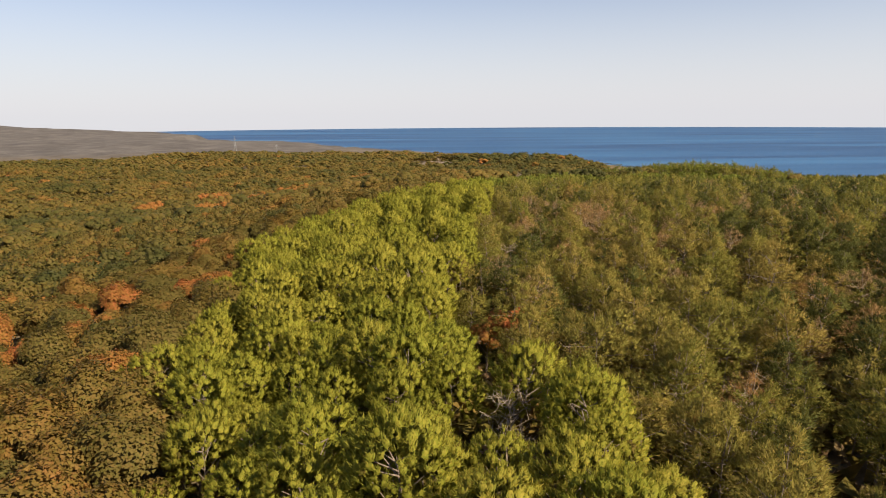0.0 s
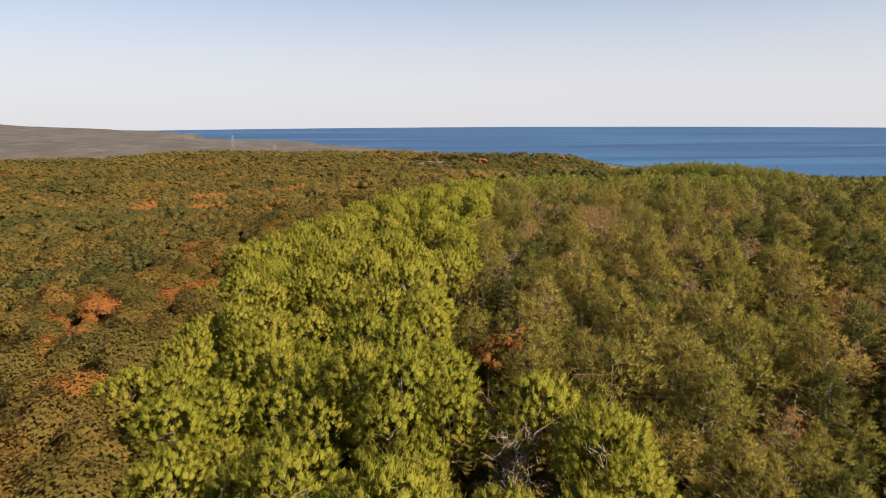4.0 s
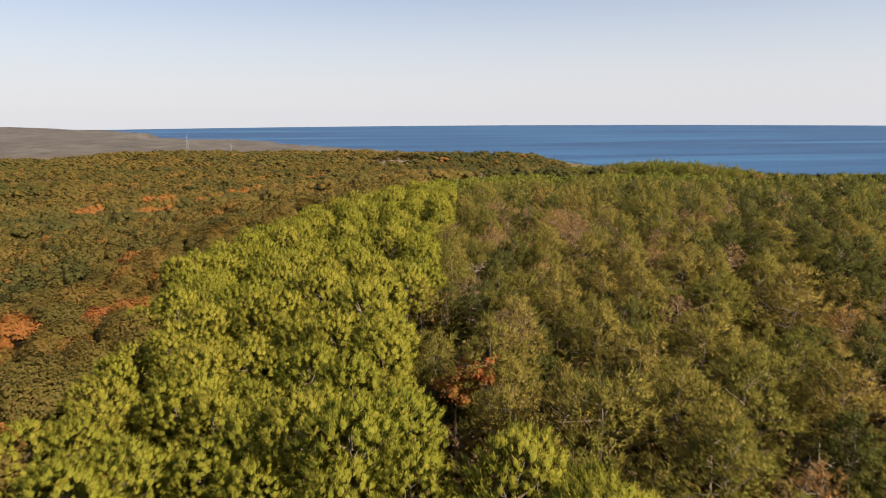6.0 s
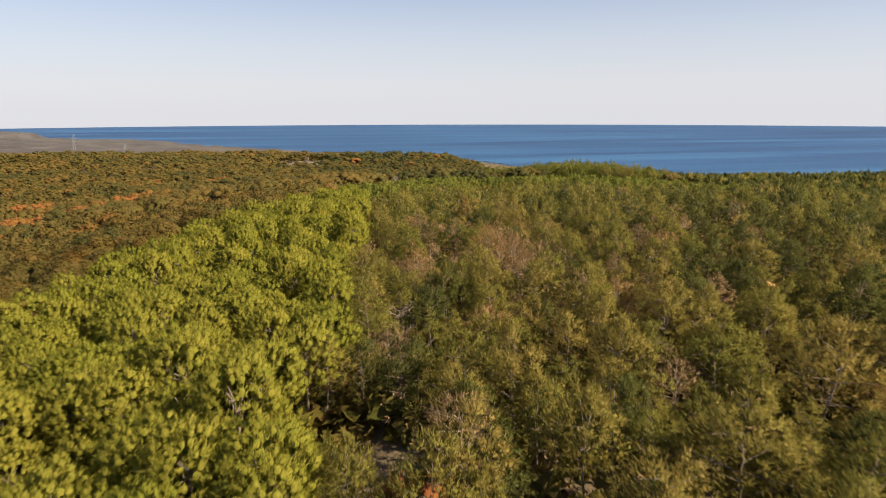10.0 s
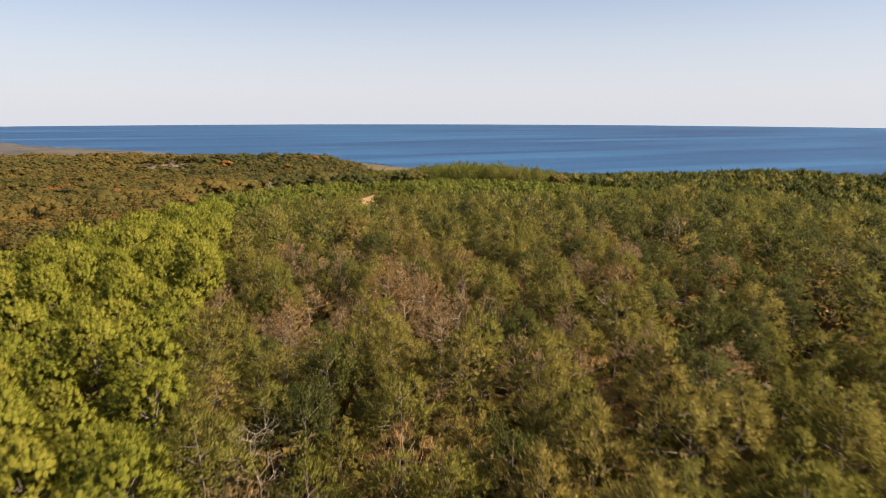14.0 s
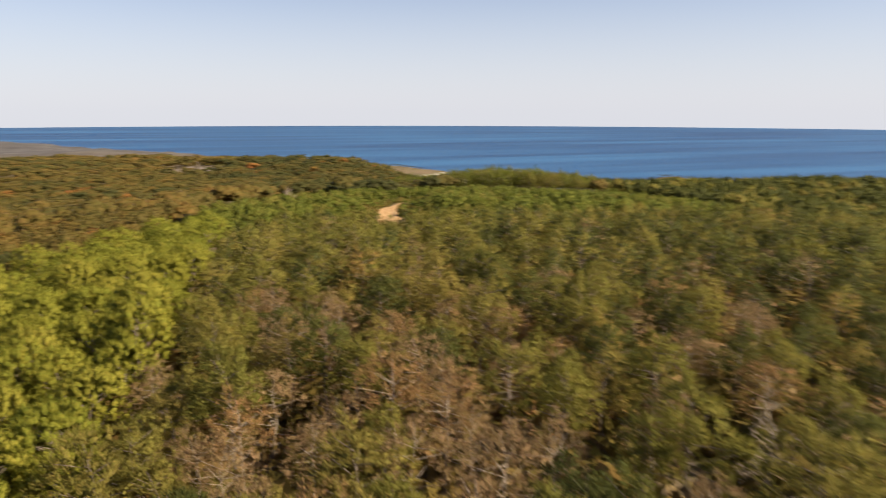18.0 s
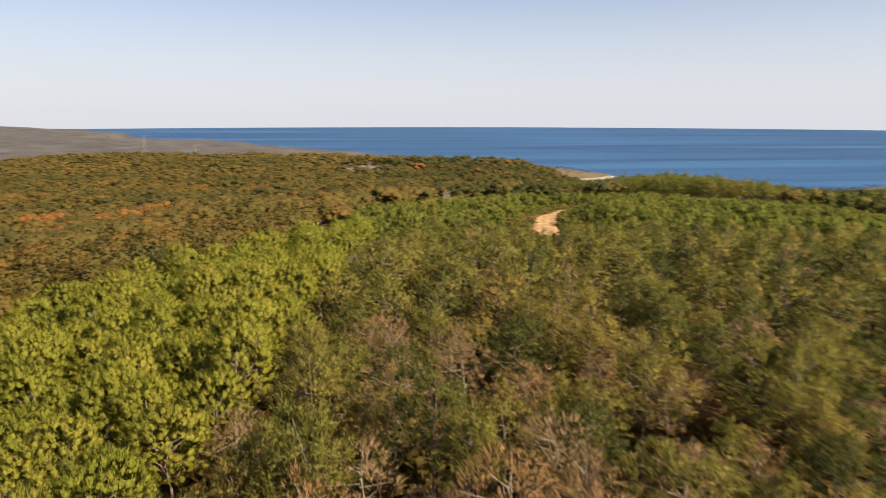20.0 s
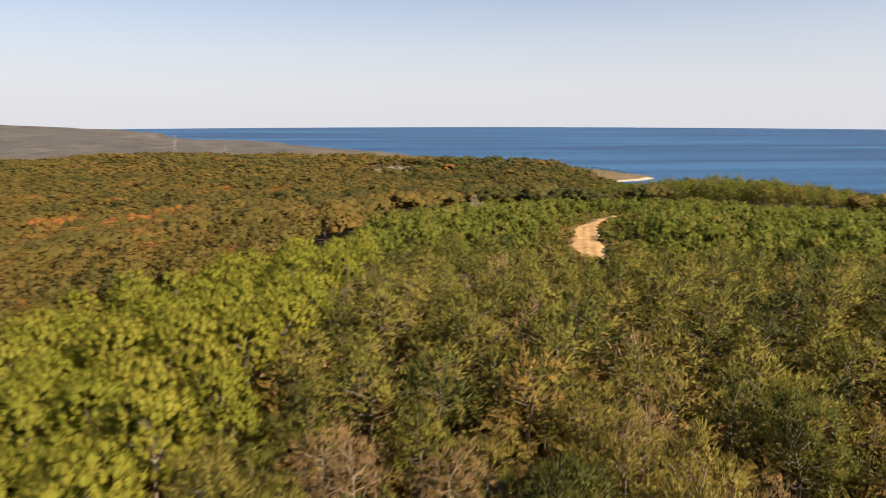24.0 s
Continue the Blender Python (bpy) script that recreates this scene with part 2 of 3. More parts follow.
def land(x, y):
    """Height of the bare ground over the sea."""
    x, y = np.asarray(x, float), np.asarray(y, float)
    az, far = np.degrees(np.arctan2(x, np.maximum(y, 1.0))), np.hypot(x, y)
    crest = np.interp(az, (-34, -22, -17, -9, 1, 10, 14, 20), (980, 1100, 1130, 1040, 940, 840, 760, 700))
    low = 1 - (1 - smooth((y - 480) / 170)) * (1 - smooth((x - 430) / 170))
    h = 41 - 38 * smooth((x - 125 - 0.04 * y) / 150) * low
    h = h - np.maximum(h - 14, 0) * smooth((far - crest) / 230)
    h = h + 5 * bump(x, y, 110, 800, 70, 110)
    # long hill under the pines: level to the track, then down along a spur
    fall = np.interp(y, HILL_Y, HILL_F) * np.exp(-0.5 * ((x - 72) / 158) ** 2)
    h = h + 45 * fall + 4 * bump(x, y, 62, 118, 18, 24)
    along, across = (x - 345) * 0.77 - (y - 350) * 0.636, (x - 345) * 0.636 + (y - 350) * 0.77
    h = h + 17 * np.exp(-0.5 * ((along / 140) ** 2 + (across / 58) ** 2)) + 2 * bump(x, y, 168, 425, 48, 36) - 6 * bump(x, y, 140, 482, 60, 36) + 12 * bump(x, y, 620, 900, 120, 100) - 4 * bump(x, y, 270, 405, 50, 50)
    h = h + 1 * bump(x, y, 5, 200, 40, 40) + 6 * bump(x, y, -7, 842, 42, 24)
    h = h - 5 * smooth((x + 950) / 650) * smooth((y - 1650) / 200)
    h = h + 66 * bump(x, y, -2500, 2950, 600, 480) + 14 * bump(x, y, -850, 2080, 350, 200) + 12 * bump(x, y, -1500, 2900, 420, 300) + 13 * bump(x, y, -1250, 2500, 330, 300) + 12 * bump(x, y, -170, 1560, 220, 110) + 9 * bump(x, y, -540, 1950, 240, 160)
    h = h + 2.2 * waves(x, y, 420, 3) * smooth((np.hypot(x - 40, y - 80) - 160) / 200) + 0.6 * waves(x, y, 60, 4)
    c = np.interp(x, COAST_X, COAST_Y) + 14 * waves(x, y * 0, 300, 5)
    s = smooth((c - y) / 110)
    h = h + 2.2 * waves(x, y, 170, 7) * smooth((10 - x) / 80) * smooth((np.hypot(x, y - 80) - 150) / 200)
    s = s * (1 - smooth((far - 4000) / 500))
    drop = 260 * smooth((far - 4300) / 500)
    return np.maximum(h * s - 14 * (1 - s), 17 * bump(x, y, 290, 1225, 64, 48) - 3) - drop


def mesh_object(name, verts, tris, mat, tone=None, flat=True, normals=None):
    """One mesh from arrays of corners and triangles; normals: the soft normals of a crown's skin."""
    me = bpy.data.meshes.new(name)
    k = tris.shape[1]
    me.vertices.add(len(verts))
    me.vertices.foreach_set("co", np.ascontiguousarray(verts, dtype=np.float32).ravel())
    me.loops.add(tris.size)
    me.loops.foreach_set("vertex_index", np.ascontiguousarray(tris, dtype=np.int32).ravel())
    me.polygons.add(len(tris))
    me.polygons.foreach_set("loop_start", np.arange(0, tris.size, k, dtype=np.int32))
    if not flat or normals is not None:
        me.polygons.foreach_set("use_smooth", np.ones(len(tris), dtype=bool))
    if tone is not None:
        at = me.attributes.new("tone", "FLOAT", "POINT")
        at.data.foreach_set("value", np.ascontiguousarray(tone, dtype=np.float32))
        at = me.attributes.new("own", "FLOAT", "POINT")
        at.data.foreach_set("value", np.ones(len(verts), dtype=np.float32))
    me.update(calc_edges=True)
    if normals is not None:
        at = me.attributes.new("custom_normal", "FLOAT_VECTOR", "POINT")
        at.data.foreach_set("vector", np.ascontiguousarray(normals, dtype=np.float32).ravel())
    me.materials.append(mat)
    return me


def sheet(name, xs, ys, height, mat):
    gx, gy = np.meshgrid(xs, ys)
    v = np.stack([gx, gy, height(gx, gy)], -1).reshape(-1, 3)
    n = len(xs)
    i, j = np.meshgrid(np.arange(n - 1), np.arange(len(ys) - 1))
    a = (j * n + i).ravel()
    return new(name, mesh_object(name, v, np.stack([a, a + 1, a + n + 1, a + n], -1), mat, flat=False))


u = np.linspace(-1, 1, 241)
gx = 40 + 700 * u + 4300 * np.sign(u) * np.abs(u) ** 4
gy = 150 + 700 * u + 4150 * np.sign(u) * np.abs(u) ** 4
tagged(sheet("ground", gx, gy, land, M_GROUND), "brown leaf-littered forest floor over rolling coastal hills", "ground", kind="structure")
v = np.array([(math.cos(a) * 4960, math.sin(a) * 4960, 0.0) for a in np.linspace(0, 2 * math.pi, 128, endpoint=False)] + [(0, 0, 0)])
v[:, 1] += 60
t = np.array([(k, (k + 1) % 128, 128) for k in range(128)])
tagged(new("water", mesh_object("water", v, t, M_SEA)), "deep blue open sea with faint wind streaks", "sea", kind="structure")

# ---- tree shapes ----
def unit(v):
    return v / np.maximum(np.linalg.norm(v, axis=-1, keepdims=True), 1e-9)


def skin(v, n, own=0.8):
    """Turns each triangle so that it faces its soft normal, and gives its corners that normal, bent towards the triangle's own."""
    t = v.reshape(-1, 3, 3)
    g = np.cross(t[:, 1] - t[:, 0], t[:, 2] - t[:, 0])
    back = (g * n).sum(-1) < 0
    t[back] = t[back][:, ::-1]
    g[back] *= -1
    return t.reshape(-1, 3), np.repeat(unit(n + own * unit(g)), 3, 0)


def blades(rng, root, way, soft, length, width):
    """Needles: slim three-cornered blades from their roots along the way, with soft normals."""
    n = len(root)
    a = unit(np.cross(way, soft + 0.3 * rng.normal(size=way.shape))) * (width * rng.uniform(0.7, 1.3, n))[:, None]
    tip = root + way * (length * rng.uniform(0.65, 1.25, n))[:, None]
    return skin(np.stack([root - a, root + a, tip], 1).reshape(-1, 3), soft)


def tufts(rng, centre, out, radius, count, length, width, stretch=1.5, upward=0.9, crown=0.55, heart=0.8, cheap=False):
    """Upright rounded brushes of needles: a dense heart, longer than wide, under a coat of blades; out: the crown's outward way."""
    n = len(centre)
    axis = unit(out * np.array([0.9, 0.9, 0.6]) + np.array([0, 0, upward]) + 0.22 * rng.normal(size=out.shape))
    rad = radius * rng.uniform(0.65, 1.4, n)
    d = dome(rng, n * count, -0.75)
    o = d - np.repeat(axis, count, 0) * np.minimum((d * np.repeat(axis, count, 0)).sum(-1, keepdims=True) + 0.35, 0)
    o = unit(o)
    ax = np.repeat(axis, count, 0)
    along = (o * ax).sum(-1, keepdims=True)
    root = np.repeat(centre, count, 0) + (o + ax * along * (stretch - 1)) * np.repeat(rad, count)[:, None] * rng.uniform(0.55, 0.95, (n * count, 1))
    way = unit(0.35 * o + 0.9 * ax + 0.3 * rng.normal(size=o.shape))
    soft = unit(0.62 * o + crown * np.repeat(out, count, 0) + 0.12 * rng.normal(size=o.shape))
    leafy = blades(rng, root, way, soft, length, width)
    if not heart:
        return leafy
    bv, bt = (OCT_V, OCT_T) if cheap else (ICO_V, ICO_T)
    w = bv[None] * rng.uniform(0.8, 1.12, (n, len(bv), 1))
    al = (w * axis[:, None]).sum(-1, keepdims=True)
    p = centre[:, None] + (w + axis[:, None] * al * (stretch - 1)) * (rad * heart)[:, None, None]
    t = p[:, bt].reshape(-1, 3, 3)
    m = unit(0.62 * bv[None] + crown * out[:, None])[:, bt].reshape(-1, 3, 3)
    g = np.cross(t[:, 1] - t[:, 0], t[:, 2] - t[:, 0])
    back = (g * (t - np.repeat(centre, len(bt), 0)[:, None]).mean(1)).sum(-1) < 0
    t[back], m[back] = t[back][:, ::-1], m[back][:, ::-1]
    return both(leafy, (t.reshape(-1, 3), m.reshape(-1, 3)))


def both(*pairs):
    return np.concatenate([p[0] for p in pairs]), np.concatenate([p[1] for p in pairs])


def cards(rng, place, normal, size, jitter=0.6):
    """Leaf sprays: small ragged triangles that lie along the crown's skin."""
    nrm = unit(normal + jitter * rng.normal(size=normal.shape))
    a = unit(np.cross(nrm, rng.normal(size=nrm.shape)))
    b = np.cross(nrm, a)
    s = (size * rng.uniform(0.6, 1.4, len(place)))[:, None]
    r = rng.uniform(0.6, 1.2, (3, len(place), 1))
    v = np.stack([place + a * s * r[0], place + (-0.5 * a + 0.8 * b) * s * r[1], place + (-0.5 * a - 0.8 * b) * s * r[2]], 1)
    return skin(v.reshape(-1, 3), unit(normal + 0.5 * jitter * rng.normal(size=normal.shape)))


G = (1 + 5 ** 0.5) / 2
ICO_V = unit(np.array([(-1, G, 0), (1, G, 0), (-1, -G, 0), (1, -G, 0), (0, -1, G), (0, 1, G), (0, -1, -G), (0, 1, -G), (G, 0, -1), (G, 0, 1), (-G, 0, -1), (-G, 0, 1)], float))
ICO_T = np.array([t for t in [(i, j, k) for i in range(12) for j in range(i + 1, 12) for k in range(j + 1, 12)] if max(np.linalg.norm(ICO_V[t[a]] - ICO_V[t[b]]) for a, b in ((0, 1), (1, 2), (0, 2))) < 1.2])


OCT_V = np.array([(1, 0, 0), (0, 1, 0), (-1, 0, 0), (0, -1, 0), (0, 0, 1), (0, 0, -1)], float)
OCT_T = np.array([(0, 1, 4), (1, 2, 4), (2, 3, 4), (3, 0, 4), (1, 0, 5), (2, 1, 5), (3, 2, 5), (0, 3, 5)])


def hearts(rng, centre, radius, size, cheap=False, lift=0.3):
    """The dense inner mass of each lobe: a dented ball, open below."""
    bv, bt = (OCT_V, OCT_T) if cheap else (ICO_V, ICO_T)
    bt = bt[bv[bt].mean(1)[:, 2] > -0.5]
    n = len(centre)
    p = bv[None] * rng.uniform(0.75, 1.15, (n, len(bv), 1)) * np.asarray(radius)[:, None, None] + np.asarray(centre)[:, None]
    t = (p * size)[:, bt].reshape(-1, 3, 3)
    m = unit(bv[None] + lift * unit(np.asarray(centre))[:, None])[:, bt].reshape(-1, 3, 3)
    g = np.cross(t[:, 1] - t[:, 0], t[:, 2] - t[:, 0])
    back = (g * m.sum(1)).sum(-1) < 0
    t[back], m[back] = t[back][:, ::-1], m[back][:, ::-1]
    return t.reshape(-1, 3), m.reshape(-1, 3)


def dome(rng, n, low=-0.25):
    z = rng.uniform(low, 1, n)
    a = rng.uniform(0, 6.283, n)
    r = np.sqrt(1 - np.clip(z, -1, 1) ** 2)
    return np.stack([r * np.cos(a), r * np.sin(a), z], -1)


def rod(p, q, r0, r1, sides=5):
    """A tapered stick from p to q: corners and triangles."""
    p, q = np.asarray(p, float), np.asarray(q, float)
    d = unit(q - p)
    a = unit(np.cross(d, (0.31, 0.77, 0.55)))
    b = np.cross(d, a)
    an = np.arange(sides) * 6.28318 / sides
    ring = np.cos(an)[:, None] * a + np.sin(an)[:, None] * b
    v = np.concatenate([p + ring * r0, q + ring * r1])
    k = np.arange(sides)
    n = (k + 1) % sides
    return v, np.concatenate([np.stack([k, n, n + sides], -1), np.stack([k, n + sides, k + sides], -1)])


def rods(sticks, sides=5):
    vs, ts, at = [], [], 0
    for s in sticks:
        v, t = rod(*s, sides=sides)
        vs.append(v), ts.append(t + at)
        at += len(v)
    return np.concatenate(vs), np.concatenate(ts)


def stem_and_limbs(rng, h, crown_low, crown_top, reach, r0, limbs, bend=0.25, rise=0.5):
    """Trunk in four bent lengths with limbs into the crown. Returns sticks and limb ends."""
    pts = [np.array([0.0, 0.0, -0.6])]
    for k in range(1, 5):
        pts.append(np.array([rng.normal() * bend * k / 4, rng.normal() * bend * k / 4, h * k / 4 * 0.97]))
    s = [(pts[k], pts[k + 1], r0 * (1 - 0.22 * k), r0 * (1 - 0.22 * (k + 1)) + 0.01) for k in range(4)]
    ends = []
    for k in range(limbs):
        z = rng.uniform(crown_low, crown_top)
        f = z / h * 4 / 0.97
        i = min(int(f), 3)
        p = pts[i] + (pts[i + 1] - pts[i]) * min(f - i, 1.0)
        a = rng.uniform(0, 6.283)
        ln = reach * (0.55 + 0.5 * rng.rand()) * (1.0 - 0.55 * (z - crown_low) / max(h - crown_low, 0.1))
        q = p + np.array([math.cos(a) * ln, math.sin(a) * ln, ln * rise * rng.uniform(0.3, 1.2)])
        s.append((p, q, r0 * 0.3, r0 * 0.1))
        ends.append((p, q))
    return s, ends


def tri(v):
    return np.arange(len(v)).reshape(-1, 3)


def lobes(rng, n, k, size, low=-0.1, spread=0.95):
    """A crown of k lobes on a dome, with gaps between them: place (unit size) and outward way of n points, the lobes and their sizes."""
    i = np.arange(k) + 0.5
    z = 1 - (1 - low) * i / k
    a = i * 2.39996 + rng.uniform(0, 6.283)
    c = np.stack([np.sqrt(np.maximum(1 - z * z, 0)) * np.cos(a), np.sqrt(np.maximum(1 - z * z, 0)) * np.sin(a), z], -1)
    c = c * rng.uniform(0.5, spread, (k, 1)) + rng.normal(size=(k, 3)) * 0.07
    rad = size * rng.uniform(0.75, 1.25, k)
    w = np.arange(n) % k
    d = dome(rng, n, -0.45)
    return c[w] + d * rad[w][:, None] * rng.uniform(0.66, 1.02, (n, 1)), unit(0.75 * d + 0.8 * unit(c[w])), c, rad


def light_pine(seed, detail=1.0):
    """Round-headed pine: a close dome of upright brush-like shoots; 10 m high."""
    rng = np.random.RandomState(seed)
    h, rad = 10.0, rng.uniform(2.4, 2.9)
    many, each, wide, fat = (226, 26, 0.225, 0.028) if detail > 0.7 else ((84, 9, 0.38, 0.06) if detail > 0.4 else (36, 5, 0.6, 0.13))
    i = np.arange(many) + 0.5
    z = 1 - 1.5 * i / many
    a = i * 2.39996 + rng.uniform(0, 6.283) + 0.25 * rng.normal(size=many)
    r = np.sqrt(np.maximum(1 - z * z, 0))
    d = np.stack([r * np.cos(a), r * np.sin(a), z], -1)
    # boughs stand out of the dome, with hollows between them
    k = rng.randint(11, 15)
    bough = unit(dome(rng, k, -0.3))
    near = (d @ bough.T).max(1)
    reach = 0.74 + 0.26 * smooth((near - 0.72) / 0.24) + 0.08 * rng.normal(size=many)
    p = d * reach[:, None]
    mid, size = np.array([0, 0, 6.3]), np.array([rad, rad, 3.3])
    sticks, ends = stem_and_limbs(rng, h - 2.6, 4.6, 7.0, 1.6, 0.16, 0)
    for q in bough[: int(k * min(0.9, detail))]:
        z = max(3.4, 6.3 + q[2] * 3.2 - rng.uniform(1.0, 1.8))
        sticks.append((np.array([0, 0, min(z, 7.0)]), mid + q * size * 0.5, 0.05, 0.02))
    v = tufts(rng, mid + p * size, d, wide, each, wide * 1.25, fat, 1.7, 1.1, 0.95, 0.66 if detail > 0.7 else 0.6, detail < 0.7)
    return rods(sticks, 5 if detail > 0.7 else 3), v


def olive_pine(seed, detail=1.0, thin=1.0):
    """Softer, thinner pine with an open crown on a pale stem; 9.5 m high."""
    rng = np.random.RandomState(seed)
    h, rad = 9.5, rng.uniform(2.2, 2.9)
    k = rng.randint(12, 18)
    many, each, wide, fat = (240, 15, 0.25, 0.028) if detail > 0.7 else ((64, 7, 0.42, 0.06) if detail > 0.3 else (20, 6, 0.8, 0.14))
    p, d, c, cr = lobes(rng, int(many * thin), k, 0.36, -0.6, 0.94)
    # the crown narrows towards its top
    slim = 1.12 - 0.38 * np.clip(p[:, 2:], 0, 1.2)
    mid, size = np.array([0, 0, 5.8]), np.array([rad, rad, 3.5])
    sticks, ends = stem_and_limbs(rng, h - 0.4, 2.0, 4.6, 1.6, 0.11, int(5 * detail) + 1, 0.25, 0.1)
    if detail > 0.3:
        for q in c[: int(k * min(1.0, detail + 0.2))]:
            z = max(2.2, 5.8 + q[2] * 3.2 - rng.uniform(0.3, 0.9))
            sticks.append((np.array([0, 0, min(z, 8.6)]), mid + q * size * np.array([1.15, 1.15, 1.0]), 0.035, 0.013))
    place = mid + p * size * np.concatenate([slim, slim, np.ones_like(slim)], 1)
    v = tufts(rng, place, d if detail > 0.3 else unit(d + np.array([0, 0, 0.4])), wide, max(3, int(each * (0.4 + 0.6 * thin))), wide * 1.5, fat, 1.25, 0.5, 0.9, (0.42 if thin > 0.8 else 0) if detail > 0.3 else 0.8, True)
    return rods(sticks, 4 if detail > 0.7 else 3), v


def broadleaf(seed, count, size, limbs=6, core=0.66, broad=3.7, ragged=0.6):
    """Round spreading crown of leaf sprays in several lobes; 11 m high."""
    rng = np.random.RandomState(seed)
    sticks, ends = stem_and_limbs(rng, 8.0, 3.5, 7.0, 3.0, 0.2, limbs, 0.3, 0.9)
    k = rng.randint(9, 14) if count > 200 else (7 if count > 50 else 5)
    p, d, c, cr = lobes(rng, count, k, 0.4 if count > 200 else (0.46 if count > 50 else 0.55), 0.05, 0.8)
    mid, wide = np.array([0, 0, 6.4]), np.array([broad, broad, 3.6])
    leaves = cards(rng, mid + p * wide, d + np.array([0, 0, 0.2 if count > 300 else 0.6]), size, ragged)
    return rods(sticks, 4), both(leaves, hearts(rng, mid / wide + c, cr * core, wide, count < 100, 0.3 if count > 300 else 0.8))


def bare_tree(seed, limbs=40):
    """Leafless grey tree: limbs that fork into twigs; 8 m high."""
    rng = np.random.RandomState(seed)
    sticks, ends = stem_and_limbs(rng, 8.0, 2.2, 7.8, 2.6, 0.12, limbs // 2, 0.3, 0.6)
    for p, q in ends:
        for k in range(3):
            s = p + (q - p) * rng.uniform(0.4, 1)
            e = s + unit(q - p + rng.normal(size=3) * 1.2) * rng.uniform(0.5, 1.3)
            sticks.append((s, e, 0.028, 0.01))
            for j in range(2):
                s2 = s + (e - s) * rng.uniform(0.4, 1)
                sticks.append((s2, s2 + unit(e - s + rng.normal(size=3)) * 0.5, 0.02, 0.008))
    return rods(sticks, 3), None


# ---- planting ----
LEFT_Y, LEFT_X = (-80, 35, 60, 100, 140, 177, 190, 203, 213, 221, 232, 290, 340, 385), (-13, -18, -26, -33, -35, -27, -22, -16, -8, 2, 10, 6, 18, 40)
RIGHT_Y, RIGHT_X = (-80, 20, 40, 48, 55, 67, 85, 100, 130, 154, 200, 232, 300), (19, 17, 13, 8.5, 3, 1.5, 1.5, 3, 6, 10.5, 13, 15, 20)


def left_edge(y):
    return np.interp(y, LEFT_Y, LEFT_X) + 1.5 * np.sin(y * 0.31)


def right_edge(y):
    return np.interp(y, RIGHT_Y, RIGHT_X) + 1.2 * np.sin(y * 0.4 + 1)


def stand_end(x):
    """Where the tall mixed stand gives way to young pines."""
    return np.interp(x, (10, 32, 44, 66, 90, 140, 215), (236, 232, 212, 208, 208, 204, 200))


ROAD = [(55, 236), (58.5, 252), (62, 266), (66, 284), (71, 302), (79, 319), (87, 335), (95, 352)]


def road_gap(x, y):
    """Distance from the middle of the dirt track."""
    d = np.full(np.shape(x), 1e9)
    for (ax, ay), (bx, by) in zip(ROAD, ROAD[1:]):
        lx, ly = bx - ax, by - ay
        f = np.clip(((x - ax) * lx + (y - ay) * ly) / (lx * lx + ly * ly), 0, 1)
        d = np.minimum(d, np.hypot(x - ax - f * lx, y - ay - f * ly))
    return d


def spots(x0, x1, y0, y1, gap, seed):
    """Uneven rows of planting places."""
    r = np.random.RandomState(seed)
    gx, gy = np.meshgrid(np.arange(x0, x1, gap), np.arange(y0, y1, gap * 0.9))
    gx[1::2] += gap / 2
    x = (gx + r.uniform(-0.36, 0.36, gx.shape) * gap).ravel()
    y = (gy + r.uniform(-0.36, 0.36, gx.shape) * gap).ravel()
    o = r.permutation(len(x))
    return x[o], y[o], r


def place_stuff(name, kinds, x, y, sizes, rng, leaf, wood, label, category, sink=0.0, varied=0.17):
    """Trees too many to count, joined: one object of crowns with one of stems under it."""
    z = land(x, y) - sink
    turn = rng.uniform(0, 6.283, len(x))
    pick = rng.randint(0, len(kinds), len(x))
    tone = np.clip(0.4 - 0.26 * smooth((x + 50) / 110) * smooth((y - 400) / 60) + 0.22 * waves(x, y, 170, 91) + 0.15 * waves(x, y, 45, 92) + rng.normal(size=len(x)) * varied, 0, 1)
    lean = rng.normal(size=(len(x), 2)) * 0.04
    out, soft, tones, wv, wt, at = [], [], [], [], [], 0
    for k, (stem, crown) in enumerate(kinds):
        i = np.nonzero(pick == k)[0]
        if not len(i):
            continue
        c, s = np.cos(turn[i])[:, None], np.sin(turn[i])[:, None]

        def put(v):
            wx = sizes[i][:, None] * (c * v[:, 0] - s * v[:, 1]) + x[i][:, None] + lean[i, 0][:, None] * v[:, 2]
            wy = sizes[i][:, None] * (s * v[:, 0] + c * v[:, 1]) + y[i][:, None] + lean[i, 1][:, None] * v[:, 2]
            wz = sizes[i][:, None] * v[:, 2] + z[i][:, None]
            return np.stack([wx, wy, wz], -1)

        if crown is not None:
            out.append(put(crown[0]).reshape(-1, 3))
            m = crown[1]
            soft.append(np.stack([c * m[:, 0] - s * m[:, 1], s * m[:, 0] + c * m[:, 1], np.broadcast_to(m[:, 2], (len(i), len(m)))], -1).reshape(-1, 3))
            tones.append(np.repeat(tone[i], len(m)))
        if wood is not None:
            v = put(stem[0])
            wv.append(v.reshape(-1, 3))
            wt.append((stem[1][None] + (np.arange(len(i)) * len(stem[0]))[:, None, None]).reshape(-1, 3) + at)
            at += v.shape[0] * v.shape[1]
    base = None
    if out:
        v = np.concatenate(out)
        base = tagged(new(name, mesh_object(name, v, tri(v), leaf, np.concatenate(tones), normals=np.concatenate(soft))), label, category, kind="stuff")
    if wood is not None:
        w = new("trunk" if base else name, mesh_object("trunk", np.concatenate(wv), np.concatenate(wt), wood, flat=False))
        if base:
            w.parent = base
            w["kind"] = "stuff"
        else:
            tagged(w, label, category, kind="stuff")
    return base


